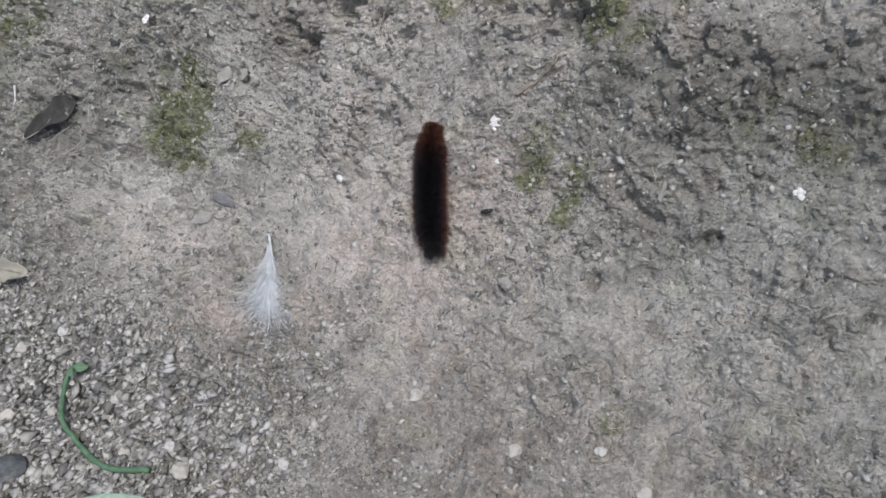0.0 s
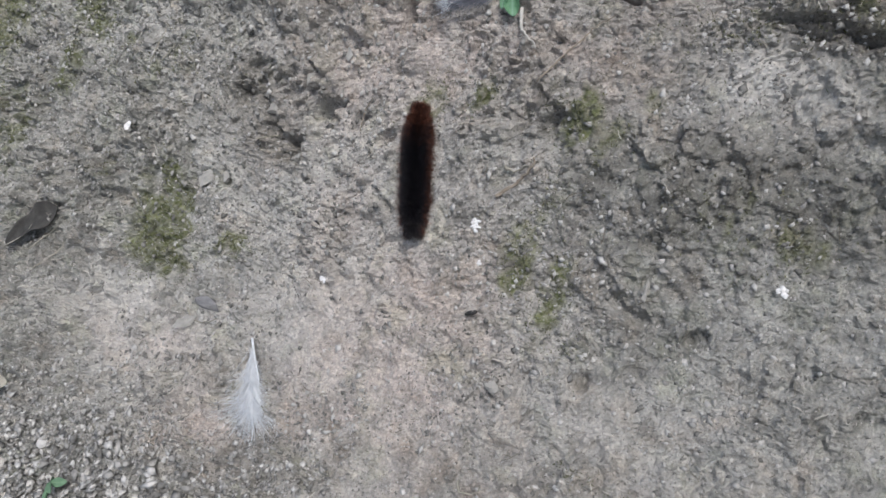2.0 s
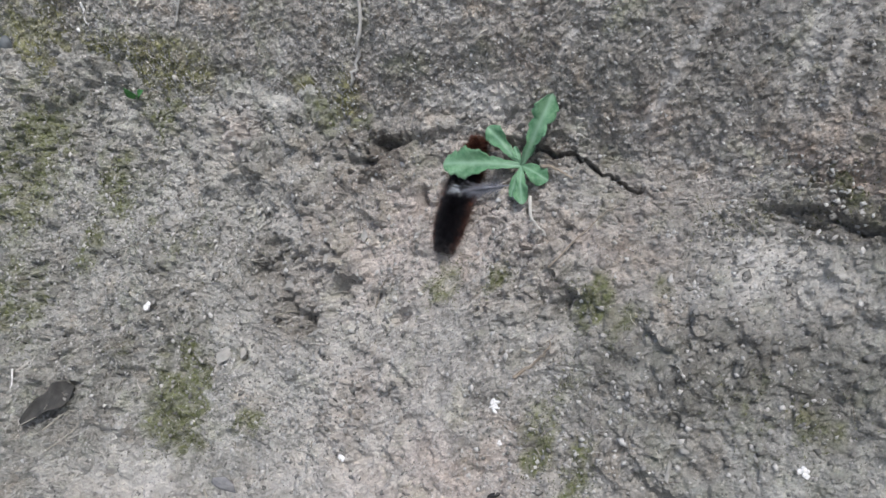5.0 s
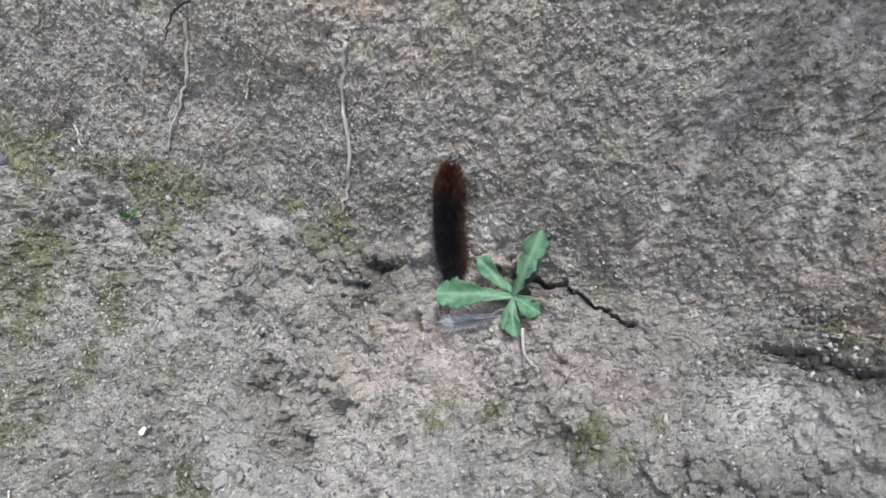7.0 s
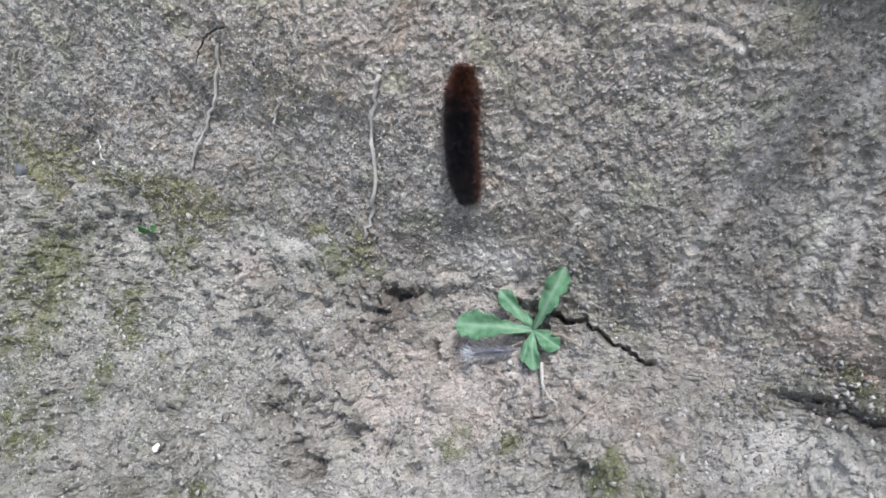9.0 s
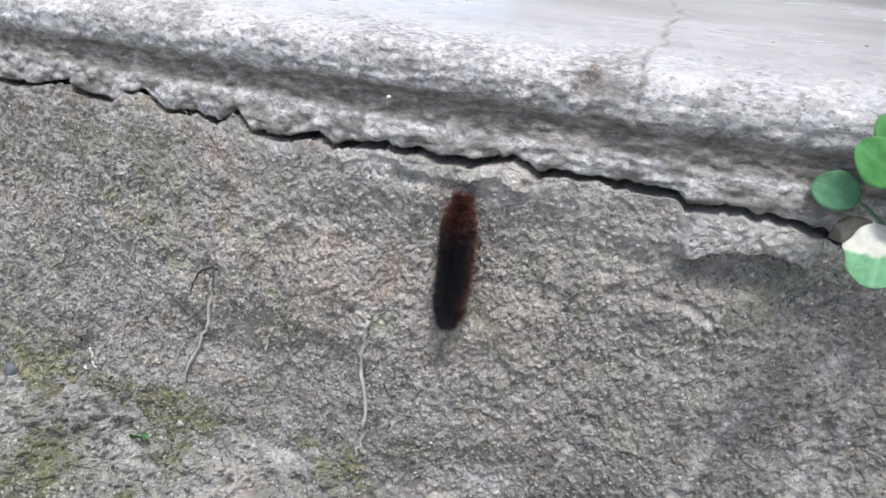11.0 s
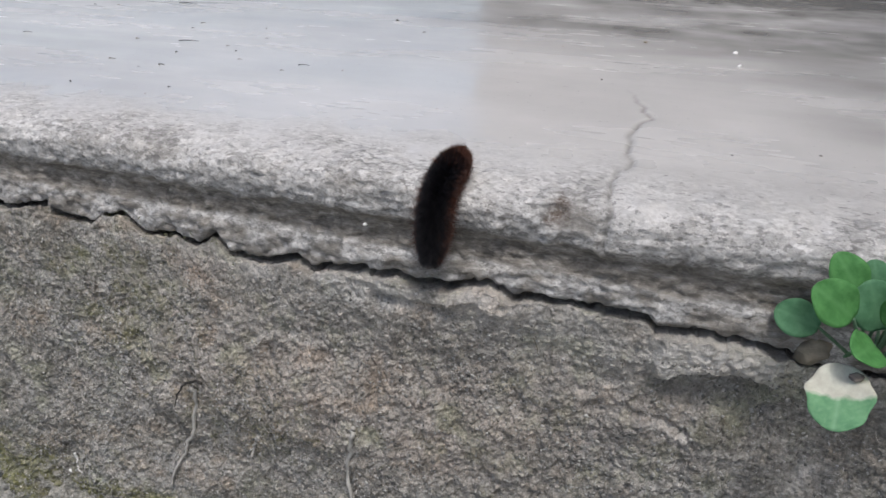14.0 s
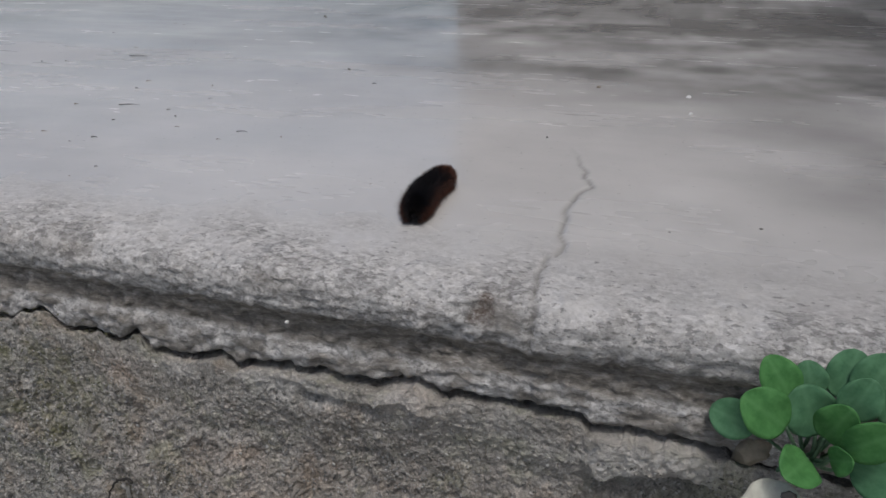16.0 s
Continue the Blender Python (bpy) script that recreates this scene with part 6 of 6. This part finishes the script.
# ---- plant in the crack ----
stone = placed(part("pebble", lump_bm(R, 0.0056, 0.0044, 0.0038, 0.8), plain("tan_stone", [(0.17, 0.15, 0.115), (0.26, 0.23, 0.18), (0.33, 0.30, 0.24)], 160, 0.85, 0.5, 0.0006)), wall_frame(0.1325, 0.401, 20, -0.001))
tagged(stone, "tan rounded pebble wedged in the crack beside the herb", "pebble")
herb = new("herb")
foot = Vector((0.150, -0.006, 0.400))
oval = lambda w: (lambda s: w * math.sin(3.14 * min(1, max(0, s * 0.97 + 0.02))) ** 0.5)
for cx, cy, cz, ln, w, face, mat_ in [
    (0.1285, -0.030, 0.4345, 0.020, 0.0092, (-0.1, -0.75, 0.6), ROUND), (0.1330, -0.018, 0.4400, 0.019, 0.0075, (0.0, -0.75, 0.6), ROUND), (0.1220, -0.010, 0.4160, 0.018, 0.0082, (-0.3, -0.75, 0.5), DULL),
    (0.1380, -0.045, 0.4266, 0.019, 0.0080, (-0.1, -0.8, 0.6), ROUND), (0.1431, -0.020, 0.4310, 0.021, 0.0100, (0.0, -0.75, 0.6), DULL), (0.1498, -0.030, 0.4345, 0.018, 0.0080, (-0.1, -0.75, 0.6), ROUND),
    (0.1505, -0.040, 0.4284, 0.012, 0.0052, (-0.1, -0.8, 0.5), ROUND), (0.1554, -0.025, 0.4415, 0.017, 0.0072, (0.0, -0.7, 0.6), DULL), (0.1569, -0.040, 0.4370, 0.021, 0.0070, (-0.1, -0.8, 0.5), ROUND),
    (0.1544, -0.010, 0.4410, 0.019, 0.0082, (0.0, -0.7, 0.6), DULL), (0.1620, -0.012, 0.4420, 0.020, 0.0085, (0.0, -0.7, 0.6), DULL), (0.1631, -0.040, 0.4250, 0.022, 0.0095, (-0.1, -0.8, 0.5), DULL),
    (0.1428, -0.012, 0.4380, 0.014, 0.0065, (0.0, -0.7, 0.6), DULL), (0.1700, -0.022, 0.4400, 0.022, 0.0090, (0.0, -0.75, 0.6), DULL), (0.1690, -0.032, 0.4310, 0.020, 0.0085, (0.0, -0.75, 0.6), ROUND),
]:
    ln, w = ln * 0.9, w * 0.88
    mid = Vector((cx + 0.0015, cy, cz - 0.001))
    away = (mid - foot - Vector((0, 0, 0.004)))
    away = (away - Vector(face).normalized() * away.dot(Vector(face).normalized()) * 0.7).normalized()
    base = mid - away * ln * 0.5
    lf = blade_part("leaf", mat_, herb, ln, oval(w), 0.08, 0.16, 0.08, seed=int(cx * 4000), steps=16, across=5)
    lf.matrix_world = aim(base, mid + away * ln * 0.5, face)
    part("stalk", tube_bm([foot + Vector((R.gauss(0, 0.002), 0, 0)), (foot + base) / 2 + Vector((0, -0.003, 0)), base], 0.0008, taper=0.7), STEM, herb)
lf = blade_part("leaf", TWO_TONE, herb, 0.0238, lambda s: oval(0.0100)(s) * (1 + 0.05 * math.sin(s * 17)), 0.05, 0.10, 0.12, seed=31, steps=26, across=9, pale=lambda s, v: 0.95 - 1.0 * max(0, (s - 0.38) / 0.3) + 0.18 * v, label="leaf bleached cream above and green below")
lf.matrix_world = aim((0.1355, -0.0425, 0.4175), (0.1325, -0.0655, 0.4030), (-0.2, -0.65, 0.8))
part("spot", lump_bm(R, 0.0020, 0.0017, 0.0003, 0.4), plain("brown_spot", [(0.13, 0.11, 0.095), (0.22, 0.19, 0.16)], 300), herb, "dark dead spot").matrix_world = aim((0.1385, -0.0490, 0.4177), (0.1380, -0.0525, 0.4155), (-0.2, -0.65, 0.8))
part("stalk", tube_bm([foot, Vector((0.143, -0.022, 0.412)), Vector((0.1355, -0.0395, 0.4190))], 0.0009, taper=0.7), STEM, herb)
tagged(herb, "green herb with rounded leaves growing from the crack", "plant")

# ---- on the floor ----
for x, y, s in [(-0.144, 0.154, 0.0011), (-0.056, 0.089, 0.0011), (0.132, 0.084, 0.0014), (-0.191, 0.358, 0.0024), (-0.365, 0.664, 0.0030), (0.027, 0.347, 0.0022), (-0.271, 0.270, 0.0014), (0.094, 0.069, 0.0009), (-0.217, 0.055, 0.0008), (-0.03, 0.30, 0.0010), (0.015, 0.199, 0.0013)]:
    s *= 0.75
    bit = part("crumb", lump_bm(R, s, s * R.uniform(0.6, 1.2), s * 0.6, 0.6, 1), GREY_BIT if R.random() < 0.7 else TWIG, smooth=False)
    tagged(placed(bit, pose(x, y, TOP + s * 0.2, 0, 0, R.uniform(0, 360))), "tiny dark crumb of dirt lying on cement", "crumb", "crumbs on the floor")
for x, y, s in [(0.095, 0.331, 0.0022), (0.098, 0.281, 0.0017), (-0.053, -0.0095, 0.0013)]:
    bit = part("crumb", lump_bm(R, s, s, s * 0.6, 0.6, 1), LIME, smooth=False)
    tagged(placed(bit, pose(x, y, TOP + s * 0.2 if y > 0 else 0.4235, 0, 0, R.uniform(0, 360))), "tiny white crumb of lime on cement", "crumb", "crumbs on the floor")
for x, y, turn, ln in [(-0.292, 0.196, 12, 0.016), (-0.416, 0.363, 5, 0.020), (-0.173, 0.156, 5, 0.008), (-0.423, 0.173, 10, 0.008)]:
    twig_ = part("straw", tube_bm([(-ln / 2, 0, 0.0005), (0, 0.0008, 0.0009), (ln / 2, 0, 0.0005)], 0.0004, 5), GREY_BIT)
    tagged(placed(twig_, pose(x, y, TOP, 0, 0, turn)), "short dark bit of straw lying on cement", "straw", "straws on the floor")
# more bits of straw and dirt pressed on the cement
for x, y, ln in [
    (-0.681, 0.666, 0.0102), (-0.499, 0.552, 0.0063), (-0.517, 0.561, 0.0038), (-0.540, 0.478, 0.0048), (-0.486, 0.315, 0.0049), (-0.464, 0.322, 0.0040), (-0.415, 0.361, 0.0111), (-0.388, 0.407, 0.0036),
    (-0.332, 0.270, 0.0044), (-0.324, 0.245, 0.0025), (-0.332, 0.188, 0.0030), (-0.295, 0.196, 0.0074), (-0.255, 0.192, 0.0026), (-0.221, 0.155, 0.0036), (-0.298, 0.122, 0.0050), (-0.257, 0.120, 0.0041),
    (-0.274, 0.158, 0.0021), (-0.274, 0.060, 0.0026), (-0.239, 0.178, 0.0018), (-0.178, 0.137, 0.0038), (-0.246, 0.230, 0.0027), (-0.358, 0.655, 0.0052), (-0.147, 0.311, 0.0033), (-0.214, 0.072, 0.0019),
    (-0.265, 0.108, 0.0016), (-0.450, 0.403, 0.0037),
]:
    bend = R.uniform(-0.15, 0.15) * ln
    straw = part("straw", tube_bm([(-ln / 2, 0, 0.0003), (-ln * 0.1, bend, 0.0007), (ln / 2, -bend * 0.5, 0.0003)], R.uniform(0.0003, 0.0006), 5), GREY_BIT if R.random() < 0.6 else TWIG)
    tagged(placed(straw, pose(x, y, TOP, 0, 0, R.uniform(-35, 35))), "short dark bit of straw lying on cement", "straw", "straws on the floor")


motions()
